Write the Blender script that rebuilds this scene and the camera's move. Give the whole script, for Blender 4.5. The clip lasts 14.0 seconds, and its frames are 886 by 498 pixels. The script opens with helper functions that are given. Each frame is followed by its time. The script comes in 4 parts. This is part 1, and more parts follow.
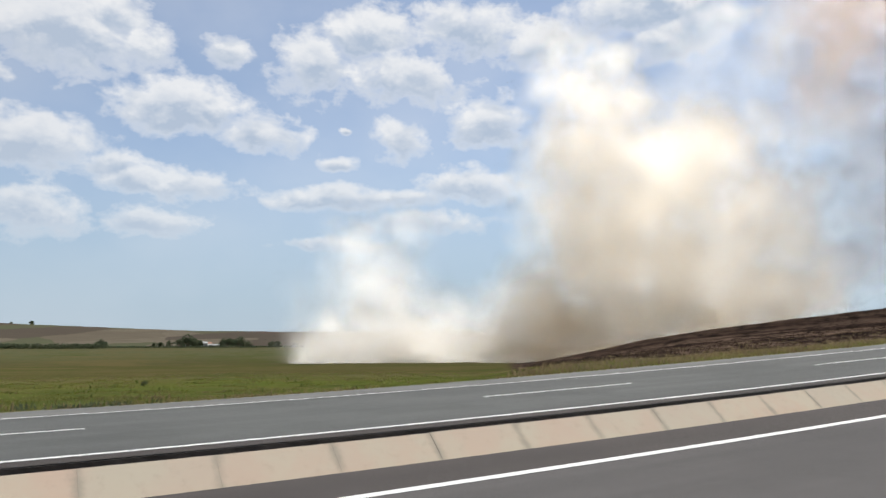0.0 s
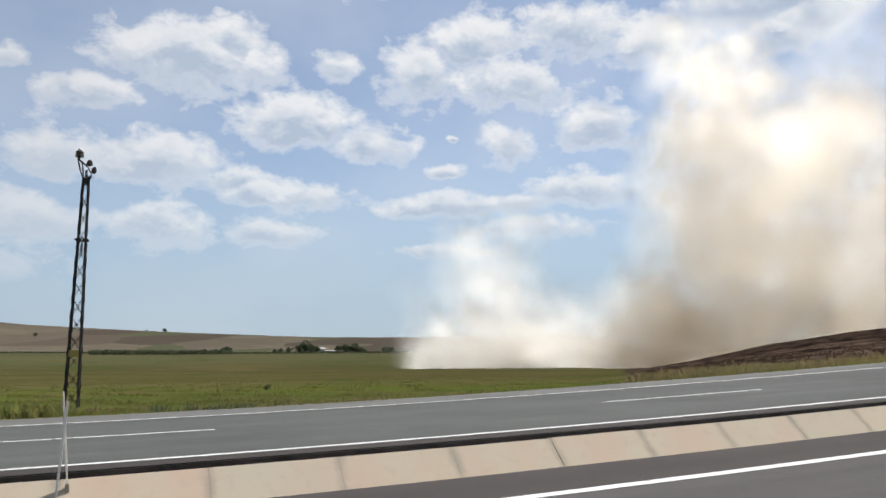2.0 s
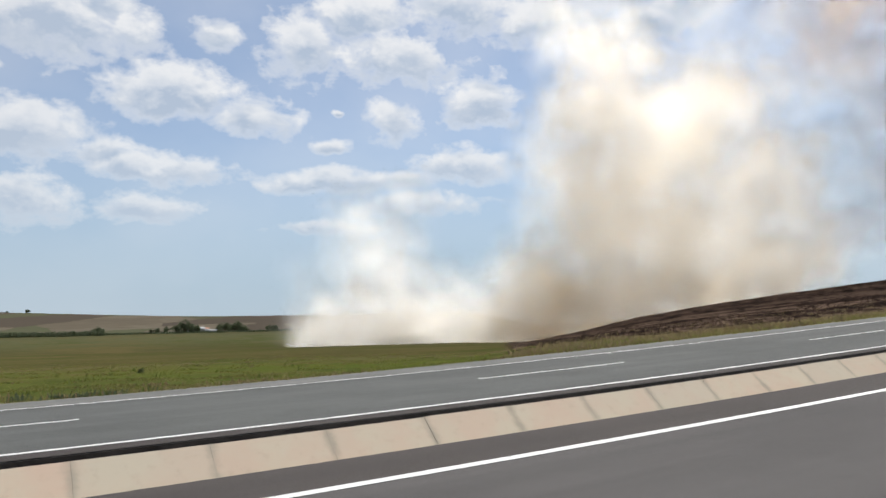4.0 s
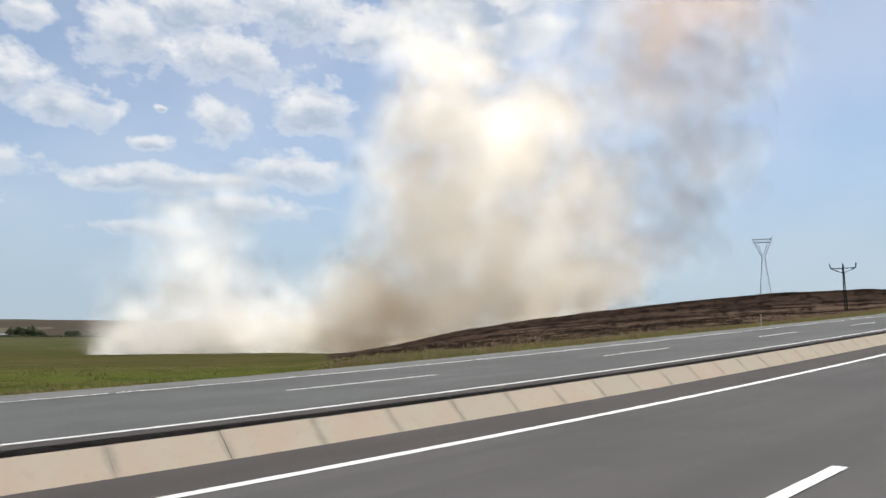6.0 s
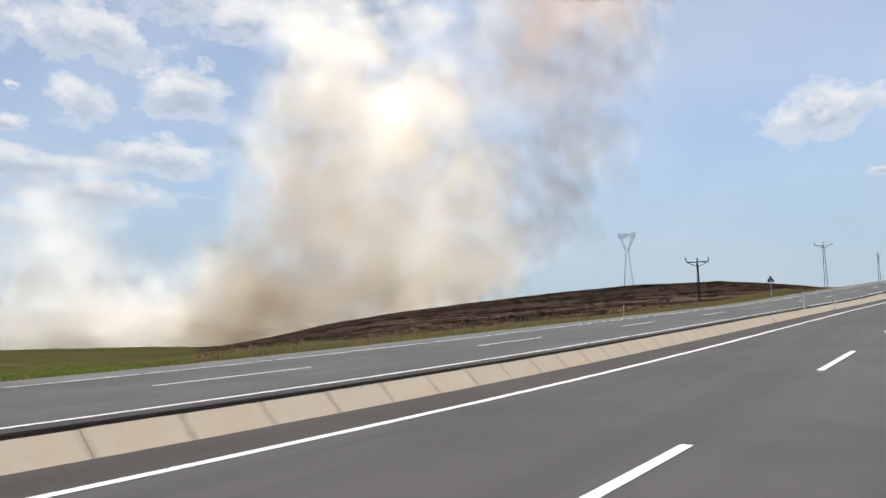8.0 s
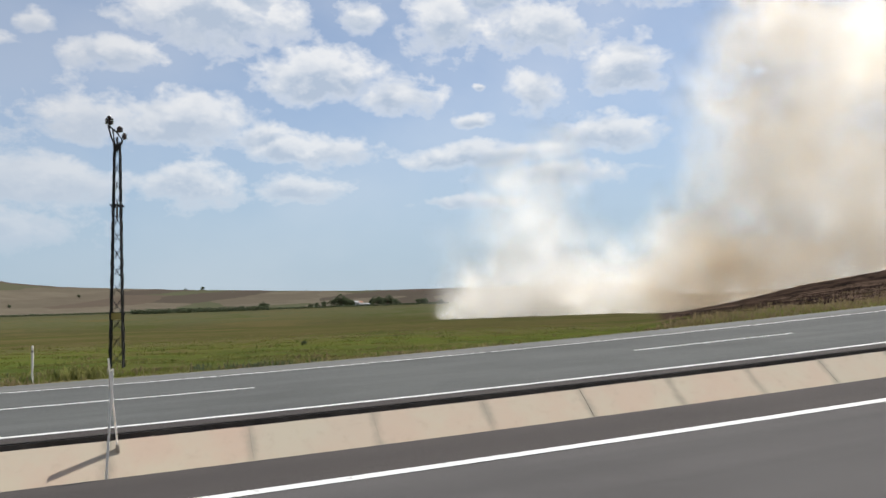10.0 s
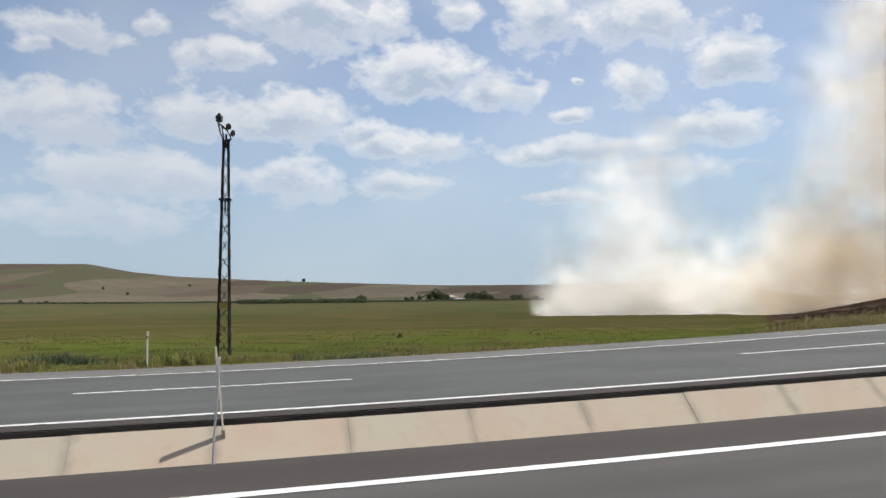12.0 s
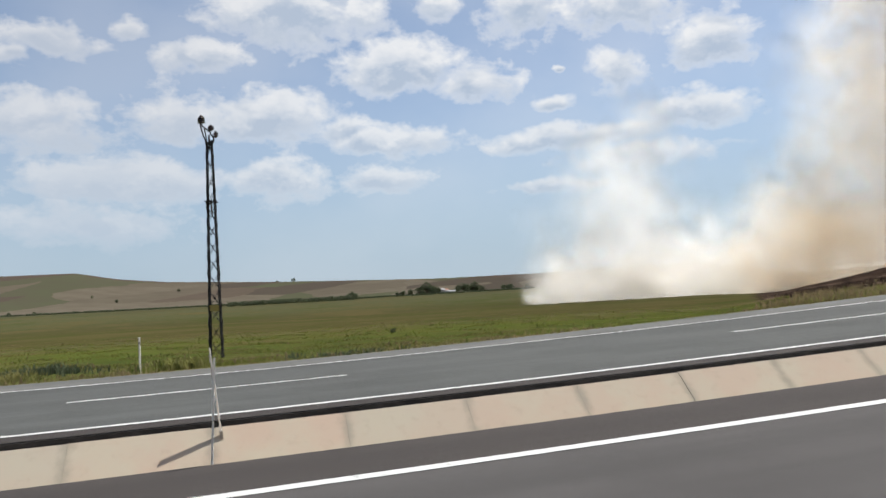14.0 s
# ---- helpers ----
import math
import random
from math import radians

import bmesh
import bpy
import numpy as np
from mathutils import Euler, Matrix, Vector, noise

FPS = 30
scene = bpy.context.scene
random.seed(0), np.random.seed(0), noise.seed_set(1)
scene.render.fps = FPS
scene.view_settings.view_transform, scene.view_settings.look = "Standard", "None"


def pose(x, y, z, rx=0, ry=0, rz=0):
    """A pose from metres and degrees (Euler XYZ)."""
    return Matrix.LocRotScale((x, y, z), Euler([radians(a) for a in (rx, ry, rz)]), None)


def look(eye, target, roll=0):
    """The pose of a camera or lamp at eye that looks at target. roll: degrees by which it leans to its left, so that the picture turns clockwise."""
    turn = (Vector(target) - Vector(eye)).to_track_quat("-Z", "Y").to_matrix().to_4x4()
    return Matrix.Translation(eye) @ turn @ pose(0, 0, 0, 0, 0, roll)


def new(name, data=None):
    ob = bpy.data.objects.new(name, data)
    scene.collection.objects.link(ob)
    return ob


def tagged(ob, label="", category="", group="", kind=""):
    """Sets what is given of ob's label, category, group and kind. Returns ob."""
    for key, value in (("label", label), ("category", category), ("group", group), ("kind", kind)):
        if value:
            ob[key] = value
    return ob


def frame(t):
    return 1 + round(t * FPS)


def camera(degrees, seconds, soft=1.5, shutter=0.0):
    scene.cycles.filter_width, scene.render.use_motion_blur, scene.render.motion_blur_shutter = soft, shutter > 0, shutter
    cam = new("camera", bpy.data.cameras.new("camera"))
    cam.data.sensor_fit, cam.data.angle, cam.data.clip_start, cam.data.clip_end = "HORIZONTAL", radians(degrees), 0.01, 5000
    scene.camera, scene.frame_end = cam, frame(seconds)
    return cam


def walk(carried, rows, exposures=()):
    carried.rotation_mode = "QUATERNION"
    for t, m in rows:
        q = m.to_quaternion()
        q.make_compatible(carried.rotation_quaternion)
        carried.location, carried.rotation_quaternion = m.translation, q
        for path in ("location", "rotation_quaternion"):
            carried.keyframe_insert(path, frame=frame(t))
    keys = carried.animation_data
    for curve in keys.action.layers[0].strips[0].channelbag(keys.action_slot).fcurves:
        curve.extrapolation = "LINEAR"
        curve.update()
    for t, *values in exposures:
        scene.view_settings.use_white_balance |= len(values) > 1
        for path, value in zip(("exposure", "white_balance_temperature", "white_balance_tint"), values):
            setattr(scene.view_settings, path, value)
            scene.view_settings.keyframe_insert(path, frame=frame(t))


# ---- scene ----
# the stopped car's window: a hand-held turn from a nearly fixed place, 1.2 m over the lane
cam = camera(61.06, 14.0, soft=1.65)
walk(cam, [
    (0, pose(-0.015, -0.115, 1.131, 98.32, 0.50, 0.09)),
    (0.5, pose(-0.092, 0.006, 1.128, 98.11, 0.69, 2.01)),
    (1, pose(-0.024, -0.091, 1.127, 96.78, 0.62, 2.54)),
    (1.5, pose(-0.097, 0.105, 1.137, 97.67, 1.23, 6.87)),
    (2, pose(-0.118, 0.059, 1.102, 98.80, 0.45, 8.46)),
    (2.5, pose(-0.103, -0.057, 1.141, 99.61, -0.09, 4.86)),
    (2.7, pose(-0.096, 0.003, 1.125, 98.84, 0.17, 3.15)),
    (5, pose(0.127, -0.133, 1.222, 96.62, 2.37, -2.83)),
    (5.5, pose(0.158, -0.038, 1.198, 97.42, 1.63, -8.19)),
    (6, pose(0.288, 0.035, 1.176, 97.45, 0.60, -13.47)),
    (6.5, pose(0.287, -0.057, 1.182, 98.41, 0.33, -18.17)),
    (7, pose(0.351, 0.001, 1.169, 98.61, 0.52, -22.82)),
    (7.5, pose(0.304, -0.078, 1.161, 98.03, 0.81, -23.77)),
    (8, pose(0.269, -0.053, 1.175, 96.66, 1.17, -22.78)),
    (8.5, pose(0.216, 0.002, 1.176, 95.85, 1.97, -15.01)),
    (9, pose(0.114, -0.091, 1.195, 94.88, 2.69, -3.20)),
    (11.5, pose(-0.076, 0.012, 1.170, 94.99, 0.51, 17.19)),
    (12, pose(-0.085, 0.029, 1.199, 94.92, 0.74, 18.20)),
    (12.5, pose(-0.118, 0.079, 1.149, 94.48, 1.42, 17.70)),
    (13, pose(-0.107, 0.063, 1.189, 94.65, 0.87, 17.86)),
    (13.5, pose(-0.103, -0.007, 1.170, 94.53, 2.16, 18.09)),
    (14, pose(-0.108, 0.039, 1.171, 94.37, 3.37, 17.56)),
])

# ---- sky and sun ----
SUN_AZ, SUN_EL = -38.0, 64.0
UP = Vector((0, 0, 1))


def heading(az):
    a = radians(az)
    return Vector((-math.sin(a), math.cos(a), 0))


def tree_of(owner):
    owner.use_nodes = True
    t = owner.node_tree
    t.nodes.clear()
    return t


def node(t, kind, at=None, **sockets):
    n = t.nodes.new(kind)
    at = at or {}
    if "operation" in at:
        n.operation = at["operation"]
    if "use_clamp" in at:
        n.use_clamp = at["use_clamp"]
    if "data_type" in at:
        n.data_type = at["data_type"]
    if "interpolation_type" in at:
        n.interpolation_type = at["interpolation_type"]
    if "rotation_type" in at:
        n.rotation_type = at["rotation_type"]
    if "attribute_name" in at:
        n.attribute_name = at["attribute_name"]
    for key, value in sockets.items():
        s = n.inputs[int(key[1:])] if key[0] == "i" and key[1:].isdigit() else n.inputs[key.replace("_", " ")]
        if isinstance(value, bpy.types.NodeSocket):
            t.links.new(value, s)
        else:
            s.default_value = value
    return n


def math_node(t, op, a, b=0.0, c=0.0, clamp=False):
    return node(t, "ShaderNodeMath", {"operation": op, "use_clamp": clamp}, i0=a, i1=b, i2=c).outputs[0]


def step(t, value, lo, hi):
    return node(t, "ShaderNodeMapRange", {"interpolation_type": "SMOOTHSTEP"}, Value=value, From_Min=lo, From_Max=hi).outputs[0]


def mix(t, fac, a, b):
    n = node(t, "ShaderNodeMix", {"data_type": "RGBA"})
    for i, v in ((0, fac), (6, a), (7, b)):
        if isinstance(v, bpy.types.NodeSocket):
            t.links.new(v, n.inputs[i])
        else:
            n.inputs[i].default_value = (*v, 1) if i else v
    return n.outputs[2]


def noise_tex(t, vec, scale, detail=6.0, rough=0.55, distort=0.0):
    return node(t, "ShaderNodeTexNoise", Vector=vec, Scale=scale, Detail=detail, Roughness=rough, Distortion=distort).outputs[0]


def fill_ramp(ramp, stops):
    e = ramp.color_ramp.elements
    e[0].position, e[0].color = stops[0][0], (*stops[0][1], 1)
    e[1].position, e[1].color = stops[-1][0], (*stops[-1][1], 1)
    for pos, c in stops[1:-1]:
        e.new(pos).color = (*c, 1)


# cumulus clouds: heading, height, half width, half height, in degrees
CLOUDS_LEFT = [
    (45.4, 19.4, 4.7, 1.3), (47.3, 18.2, 1.5, 0.9), (39.1, 20.7, 1.8, 0.9), (34.6, 18.8, 4.3, 1.5), (45.5, 14.0, 6.5, 2.5), (35.9, 14.8, 5.6, 2.5),
    (31.5, 14.4, 6.5, 2.2), (39.9, 10.1, 9.5, 1.8), (43.2, 7.0, 7.8, 2.1), (28.4, 21.9, 6.3, 3.2), (22.2, 21.9, 2.7, 1.9), (24.8, 23.8, 3.0, 1.7),
    (17.1, 22.4, 2.4, 1.4), (19.9, 17.9, 6.0, 2.2), (14.1, 16.6, 3.9, 2.0), (29.0, 14.9, 5.0, 2.2), (20.4, 12.7, 6.3, 1.6), (24.6, 13.7, 3.2, 1.3),
    (28.7, 9.9, 5.0, 1.8), (21.8, 9.8, 4.1, 1.2)]
CLOUDS_RIGHT = [
    (9.9, 22.1, 3.7, 3.2), (6.4, 24.4, 5.0, 2.4), (-1.8, 24.3, 5.8, 2.5), (-8.9, 23.4, 5.0, 2.2), (-13.0, 21.7, 2.6, 1.8), (2.8, 21.1, 5.8, 2.4),
    (3.5, 16.5, 2.8, 1.9), (8.1, 14.7, 2.1, 0.7), (6.3, 12.2, 8.2, 1.1), (-2.1, 13.1, 4.7, 1.6), (8.0, 8.6, 5.0, 0.6), (1.9, 10.3, 6.5, 0.9),
    (-3.5, 17.9, 3.9, 2.2), (-20.1, 23.6, 5.6, 2.0), (-17.5, 22.6, 3.4, 1.6), (7.6, 17.0, 0.6, 0.3), (-50.4, 14.8, 4.8, 2.2), (-54.1, 10.3, 1.4, 0.3),
    (-17.4, 25.3, 8.2, 2.4), (16, 29.0, 8, 2.0), (38, 27, 8, 2.2)]


def make_world():
    world = bpy.data.worlds.new("sky")
    scene.world = world
    t = tree_of(world)
    way = node(t, "ShaderNodeTexCoord").outputs["Generated"]
    air = node(t, "ShaderNodeTexSky")
    air.sky_type, air.sun_disc, air.sun_elevation, air.sun_rotation = "NISHITA", False, radians(SUN_EL), radians(-SUN_AZ)
    air.air_density, air.dust_density, air.ozone_density, air.altitude = 1.0, 0.35, 1.0, 150.0
    sky = air.outputs[0]
    xyz = node(t, "ShaderNodeSeparateXYZ", Vector=way)
    az = math_node(t, "MULTIPLY", math_node(t, "ARCTAN2", math_node(t, "MULTIPLY", xyz.outputs[0], -1.0), xyz.outputs[1]), 57.2958)
    el = math_node(t, "MULTIPLY", math_node(t, "ARCSINE", xyz.outputs[2]), 57.2958)
    flat = node(t, "ShaderNodeCombineXYZ", X=az, Y=el).outputs[0]
    # clouds look flatter towards the horizon
    streak = node(t, "ShaderNodeVectorMath", {"operation": "MULTIPLY"}, i0=flat, i1=(1.0, 1.5, 1.0)).outputs[0]
    big = noise_tex(t, streak, 0.16, 8.0, 0.56, 0.3)
    fine = noise_tex(t, streak, 0.55, 7.0, 0.6, 0.2)
    drift = node(t, "ShaderNodeTexNoise", Vector=streak, Scale=0.22, Detail=4.0).outputs["Color"]
    shaped = node(t, "ShaderNodeVectorMath", {"operation": "MULTIPLY_ADD"}, i0=drift, i1=(3.0, 1.8, 0.0), i2=flat).outputs[0]
    shaped = node(t, "ShaderNodeVectorMath", {"operation": "SUBTRACT"}, i0=shaped, i1=(1.5, 0.9, 0.0)).outputs[0]
    body, under = None, None
    for a, e, ra, re in CLOUDS_LEFT + CLOUDS_RIGHT:
        off = node(t, "ShaderNodeVectorMath", {"operation": "SUBTRACT"}, i0=shaped, i1=(a, e, 0)).outputs[0]
        rel = node(t, "ShaderNodeVectorMath", {"operation": "MULTIPLY"}, i0=off, i1=(1 / ra, 1 / re, 0)).outputs[0]
        far = node(t, "ShaderNodeVectorMath", {"operation": "LENGTH"}, i0=rel).outputs[1]
        one = math_node(t, "SUBTRACT", 1.12, far)
        height = node(t, "ShaderNodeSeparateXYZ", Vector=rel).outputs[1]
        if body is None:
            body, under = one, height
        else:
            nearer = step(t, math_node(t, "SUBTRACT", one, body), -0.25, 0.25)
            under = node(t, "ShaderNodeMix", {"data_type": "FLOAT"}, i0=nearer, i2=under, i3=height).outputs[0]
            body = math_node(t, "SMOOTH_MAX", body, one, 0.2)
    # fair-weather clouds go on all round, outside the view too
    around = noise_tex(t, streak, 0.055, 5.0, 0.5)
    beyond = step(t, math_node(t, "ABSOLUTE", az), 56.0, 75.0)
    above = step(t, el, 27.0, 36.0)
    rest = math_node(t, "MULTIPLY", math_node(t, "MAXIMUM", beyond, above), math_node(t, "SUBTRACT", math_node(t, "MULTIPLY", around, 4.0), 1.7))
    body = math_node(t, "MAXIMUM", math_node(t, "MAXIMUM", body, -0.6), math_node(t, "SUBTRACT", rest, 0.4))
    thick = math_node(t, "ADD", body, math_node(t, "ADD", math_node(t, "MULTIPLY", math_node(t, "SUBTRACT", big, 0.5), 1.5),
                                                math_node(t, "MULTIPLY", math_node(t, "SUBTRACT", fine, 0.5), 1.35)))
    low_fade = step(t, el, 2.0, 9.0)
    mask = math_node(t, "MULTIPLY", step(t, thick, -0.12, 0.72), math_node(t, "ADD", math_node(t, "MULTIPLY", low_fade, 0.5), 0.42))
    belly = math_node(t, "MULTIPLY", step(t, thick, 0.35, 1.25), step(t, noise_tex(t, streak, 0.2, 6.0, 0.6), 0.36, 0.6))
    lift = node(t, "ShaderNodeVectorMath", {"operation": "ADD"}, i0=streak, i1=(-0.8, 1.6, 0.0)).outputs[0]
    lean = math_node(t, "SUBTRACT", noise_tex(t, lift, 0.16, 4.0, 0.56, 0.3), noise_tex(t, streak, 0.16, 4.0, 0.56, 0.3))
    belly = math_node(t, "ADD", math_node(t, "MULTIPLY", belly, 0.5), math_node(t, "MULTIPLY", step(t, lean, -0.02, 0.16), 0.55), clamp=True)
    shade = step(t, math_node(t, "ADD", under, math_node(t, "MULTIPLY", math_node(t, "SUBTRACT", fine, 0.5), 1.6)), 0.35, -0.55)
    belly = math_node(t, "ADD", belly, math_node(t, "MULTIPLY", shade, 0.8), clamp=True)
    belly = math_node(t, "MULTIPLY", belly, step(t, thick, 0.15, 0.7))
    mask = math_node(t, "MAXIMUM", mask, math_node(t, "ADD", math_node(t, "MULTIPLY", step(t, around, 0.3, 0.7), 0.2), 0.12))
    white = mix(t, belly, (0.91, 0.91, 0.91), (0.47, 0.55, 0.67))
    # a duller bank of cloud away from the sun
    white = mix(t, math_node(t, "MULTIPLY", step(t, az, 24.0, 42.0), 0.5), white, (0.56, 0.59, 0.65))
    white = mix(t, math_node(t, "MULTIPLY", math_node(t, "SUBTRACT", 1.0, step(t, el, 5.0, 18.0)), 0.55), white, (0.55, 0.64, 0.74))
    blue = node(t, "ShaderNodeBackground", Color=sky, Strength=0.088)
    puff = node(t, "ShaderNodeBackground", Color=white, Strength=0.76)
    haze = node(t, "ShaderNodeBackground", Color=(0.345, 0.465, 0.60, 1.0), Strength=0.76)
    low = math_node(t, "MULTIPLY", math_node(t, "SUBTRACT", 1.0, step(t, el, 1.0, 17.0)), 0.85)
    air_all = node(t, "ShaderNodeMixShader", i0=low, i1=blue.outputs[0], i2=haze.outputs[0])
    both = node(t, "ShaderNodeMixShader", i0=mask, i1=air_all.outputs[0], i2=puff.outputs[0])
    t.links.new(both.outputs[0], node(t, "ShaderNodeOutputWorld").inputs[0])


make_world()
sun = new("sun", bpy.data.lights.new("sun", "SUN"))
sun.data.energy, sun.data.angle, sun.data.color = 5.0, radians(0.53), (1.0, 0.96, 0.9)
sun.matrix_world = look(heading(SUN_AZ) * 100 * math.cos(radians(SUN_EL)) + UP * 100 * math.sin(radians(SUN_EL)), (0, 0, 0))
scene.view_settings.exposure = 0.4
scene.cycles.transparent_max_bounces = 128
scene.cycles.max_bounces, scene.cycles.diffuse_bounces, scene.cycles.transmission_bounces = 20, 9, 12


# ---- materials ----
def material(name, base, rough=0.9, grain=30.0, patch=0.5, vary=0.25, bump=0.3, tint=None, metal=0.0, island=0.0, spec=0.3):
    """Colour with fine grain, large patches and a fine relief; sizes are per metre."""
    m = bpy.data.materials.new(name)
    t = tree_of(m)
    at = node(t, "ShaderNodeNewGeometry").outputs["Position"]
    g, p = noise_tex(t, at, grain, 4.0, 0.6), noise_tex(t, at, patch, 5.0, 0.6)
    dark, light = [c * (1 - vary) for c in base], [min(1, c * (1 + vary)) for c in base]
    col = mix(t, g, dark, light)
    col = mix(t, step(t, p, 0.35, 0.7), col, tint or [c * (1 - vary * 0.8) for c in base])
    if island:
        info = node(t, "ShaderNodeNewGeometry").outputs["Random Per Island"]
        col = mix(t, math_node(t, "MULTIPLY", info, island), col, [c * 0.45 for c in base])
    b = node(t, "ShaderNodeBump", Strength=bump, Distance=0.01, Height=g).outputs[0]
    s = node(t, "ShaderNodeBsdfPrincipled", Base_Color=col, Roughness=rough, Metallic=metal, Normal=b, Specular_IOR_Level=spec)
    t.links.new(s.outputs[0], node(t, "ShaderNodeOutputMaterial").inputs[0])
    return m


def asphalt_material(name, base):
    """Worn asphalt: wheel tracks along the road, patches and stone grain."""
    m = bpy.data.materials.new(name)
    t = tree_of(m)
    at = node(t, "ShaderNodeNewGeometry").outputs["Position"]
    turned = node(t, "ShaderNodeVectorRotate", {"rotation_type": "Z_AXIS"}, Vector=at, Angle=radians(-90 - ROAD_AZ)).outputs[0]
    long = node(t, "ShaderNodeVectorMath", {"operation": "MULTIPLY"}, i0=turned, i1=(0.03, 0.9, 1.0)).outputs[0]
    tracks, patches, grain = noise_tex(t, long, 1.0, 4.0, 0.6), noise_tex(t, at, 0.35, 6.0, 0.6), noise_tex(t, at, 90.0, 3.0, 0.7)
    col = mix(t, step(t, tracks, 0.3, 0.7), [c * 0.78 for c in base], [c * 1.25 for c in base])
    col = mix(t, step(t, patches, 0.42, 0.72), col, [c * 0.74 for c in base])
    col = mix(t, math_node(t, "MULTIPLY", step(t, noise_tex(t, at, 1.7, 5.0, 0.65), 0.55, 0.75), 0.5), col, [c * 0.7 for c in base])
    col = mix(t, math_node(t, "MULTIPLY", grain, 0.5), col, [c * 1.5 for c in base])
    b = node(t, "ShaderNodeBump", Strength=0.4, Distance=0.006, Height=grain).outputs[0]
    s = node(t, "ShaderNodeBsdfPrincipled", Base_Color=col, Roughness=0.9, Normal=b, Specular_IOR_Level=0.15)
    t.links.new(s.outputs[0], node(t, "ShaderNodeOutputMaterial").inputs[0])
    return m


def paint_material():
    """White road paint, worn through to the asphalt in specks."""
    m = bpy.data.materials.new("road_paint")
    t = tree_of(m)
    at = node(t, "ShaderNodeNewGeometry").outputs["Position"]
    worn = step(t, noise_tex(t, at, 9.0, 6.0, 0.7), 0.60, 0.72)
    col = mix(t, noise_tex(t, at, 1.2, 4.0), (0.46, 0.46, 0.44), (0.60, 0.60, 0.58))
    col = mix(t, worn, col, (0.136, 0.136, 0.136))
    s = node(t, "ShaderNodeBsdfPrincipled", Base_Color=col, Roughness=0.6)
    t.links.new(s.outputs[0], node(t, "ShaderNodeOutputMaterial").inputs[0])
    return m


def slab_material():
    """Beige concrete, pinkish in patches, with dirty ends at the joints and scattered stains."""
    m = bpy.data.materials.new("slab_concrete")
    t = tree_of(m)
    at = node(t, "ShaderNodeNewGeometry").outputs["Position"]
    own = node(t, "ShaderNodeObjectInfo").outputs["Random"]
    col = mix(t, step(t, noise_tex(t, at, 1.3, 5.0, 0.6), 0.35, 0.65), (0.365, 0.318, 0.245), (0.375, 0.290, 0.225))
    col = mix(t, math_node(t, "MULTIPLY", own, 0.6), col, (0.330, 0.300, 0.240))
    col = mix(t, math_node(t, "MULTIPLY", step(t, noise_tex(t, at, 6.0, 6.0, 0.7), 0.52, 0.75), 0.35), col, (0.255, 0.217, 0.172))
    u = node(t, "ShaderNodeSeparateXYZ", Vector=node(t, "ShaderNodeUVMap").outputs[0]).outputs[0]
    end = math_node(t, "SUBTRACT", 0.5, math_node(t, "ABSOLUTE", math_node(t, "SUBTRACT", u, 0.5)))
    end = math_node(t, "ADD", end, math_node(t, "MULTIPLY", math_node(t, "SUBTRACT", noise_tex(t, at, 4.0, 5.0, 0.7), 0.5), 0.16))
    col = mix(t, math_node(t, "MULTIPLY", math_node(t, "SUBTRACT", 1.0, step(t, end, -0.02, 0.08)), 0.65), col, (0.190, 0.178, 0.145))
    fine = noise_tex(t, at, 60.0, 4.0, 0.6)
    b = node(t, "ShaderNodeBump", Strength=0.15, Distance=0.004, Height=fine).outputs[0]
    s = node(t, "ShaderNodeBsdfPrincipled", Base_Color=col, Roughness=0.92, Normal=b, Specular_IOR_Level=0.15)
    t.links.new(s.outputs[0], node(t, "ShaderNodeOutputMaterial").inputs[0])
    return m


def leaf_material(name, base, other, vary=0.5):
    """Leaves and blades: light passes through them; each differs, and patches run yellower."""
    m = bpy.data.materials.new(name)
    t = tree_of(m)
    geo = node(t, "ShaderNodeNewGeometry")
    col = mix(t, step(t, noise_tex(t, geo.outputs["Position"], 0.22, 5.0, 0.65), 0.38, 0.66), base, other)
    col = mix(t, math_node(t, "MULTIPLY", geo.outputs["Random Per Island"], vary), col, [c * 0.6 for c in base])
    d = node(t, "ShaderNodeBsdfDiffuse", Color=col)
    tr = node(t, "ShaderNodeBsdfTranslucent", Color=col)
    s = node(t, "ShaderNodeMixShader", i0=0.42, i1=d.outputs[0], i2=tr.outputs[0])
    t.links.new(s.outputs[0], node(t, "ShaderNodeOutputMaterial").inputs[0])
    return m


ROAD_AZ = -56.93
ASPHALT = asphalt_material("worn_asphalt", (0.0545, 0.0515, 0.0495))
ASPHALT_FAR = asphalt_material("worn_asphalt_pale", (0.060, 0.062, 0.059))
ASPHALT_SHOULDER = asphalt_material("pale_shoulder_asphalt", (0.092, 0.091, 0.085))
ASPHALT_STRIP = asphalt_material("dark_edge_asphalt", (0.040, 0.035, 0.032))
# near-black: the shade on the asphalt layer's side is put into the colour
ASPHALT_EDGE_SHADE = material("shaded_broken_asphalt", (0.020, 0.017, 0.015), 0.95, 25.0, 2.0, 0.5, 0.8)
PAINT = paint_material()
CONCRETE = slab_material()
JOINT = material("joint_filler", (0.27, 0.24, 0.20), 0.95, 40.0, 3.0, 0.3, 0.4)
STEEL_DARK = material("dark_weathered_steel", (0.035, 0.032, 0.030), 0.7, 20.0, 1.5, 0.35, 0.2, metal=0.3)
# galvanised steel, lightened so its colour carries the distant pylon's haze
STEEL_PALE = material("hazed_galvanised_steel", (0.55, 0.57, 0.60), 0.7, 20.0, 1.0, 0.1, 0.1)
GLAZE = material("brown_glazed_porcelain", (0.05, 0.03, 0.025), 0.25, 8.0, 2.0, 0.2, 0.0, spec=0.6)
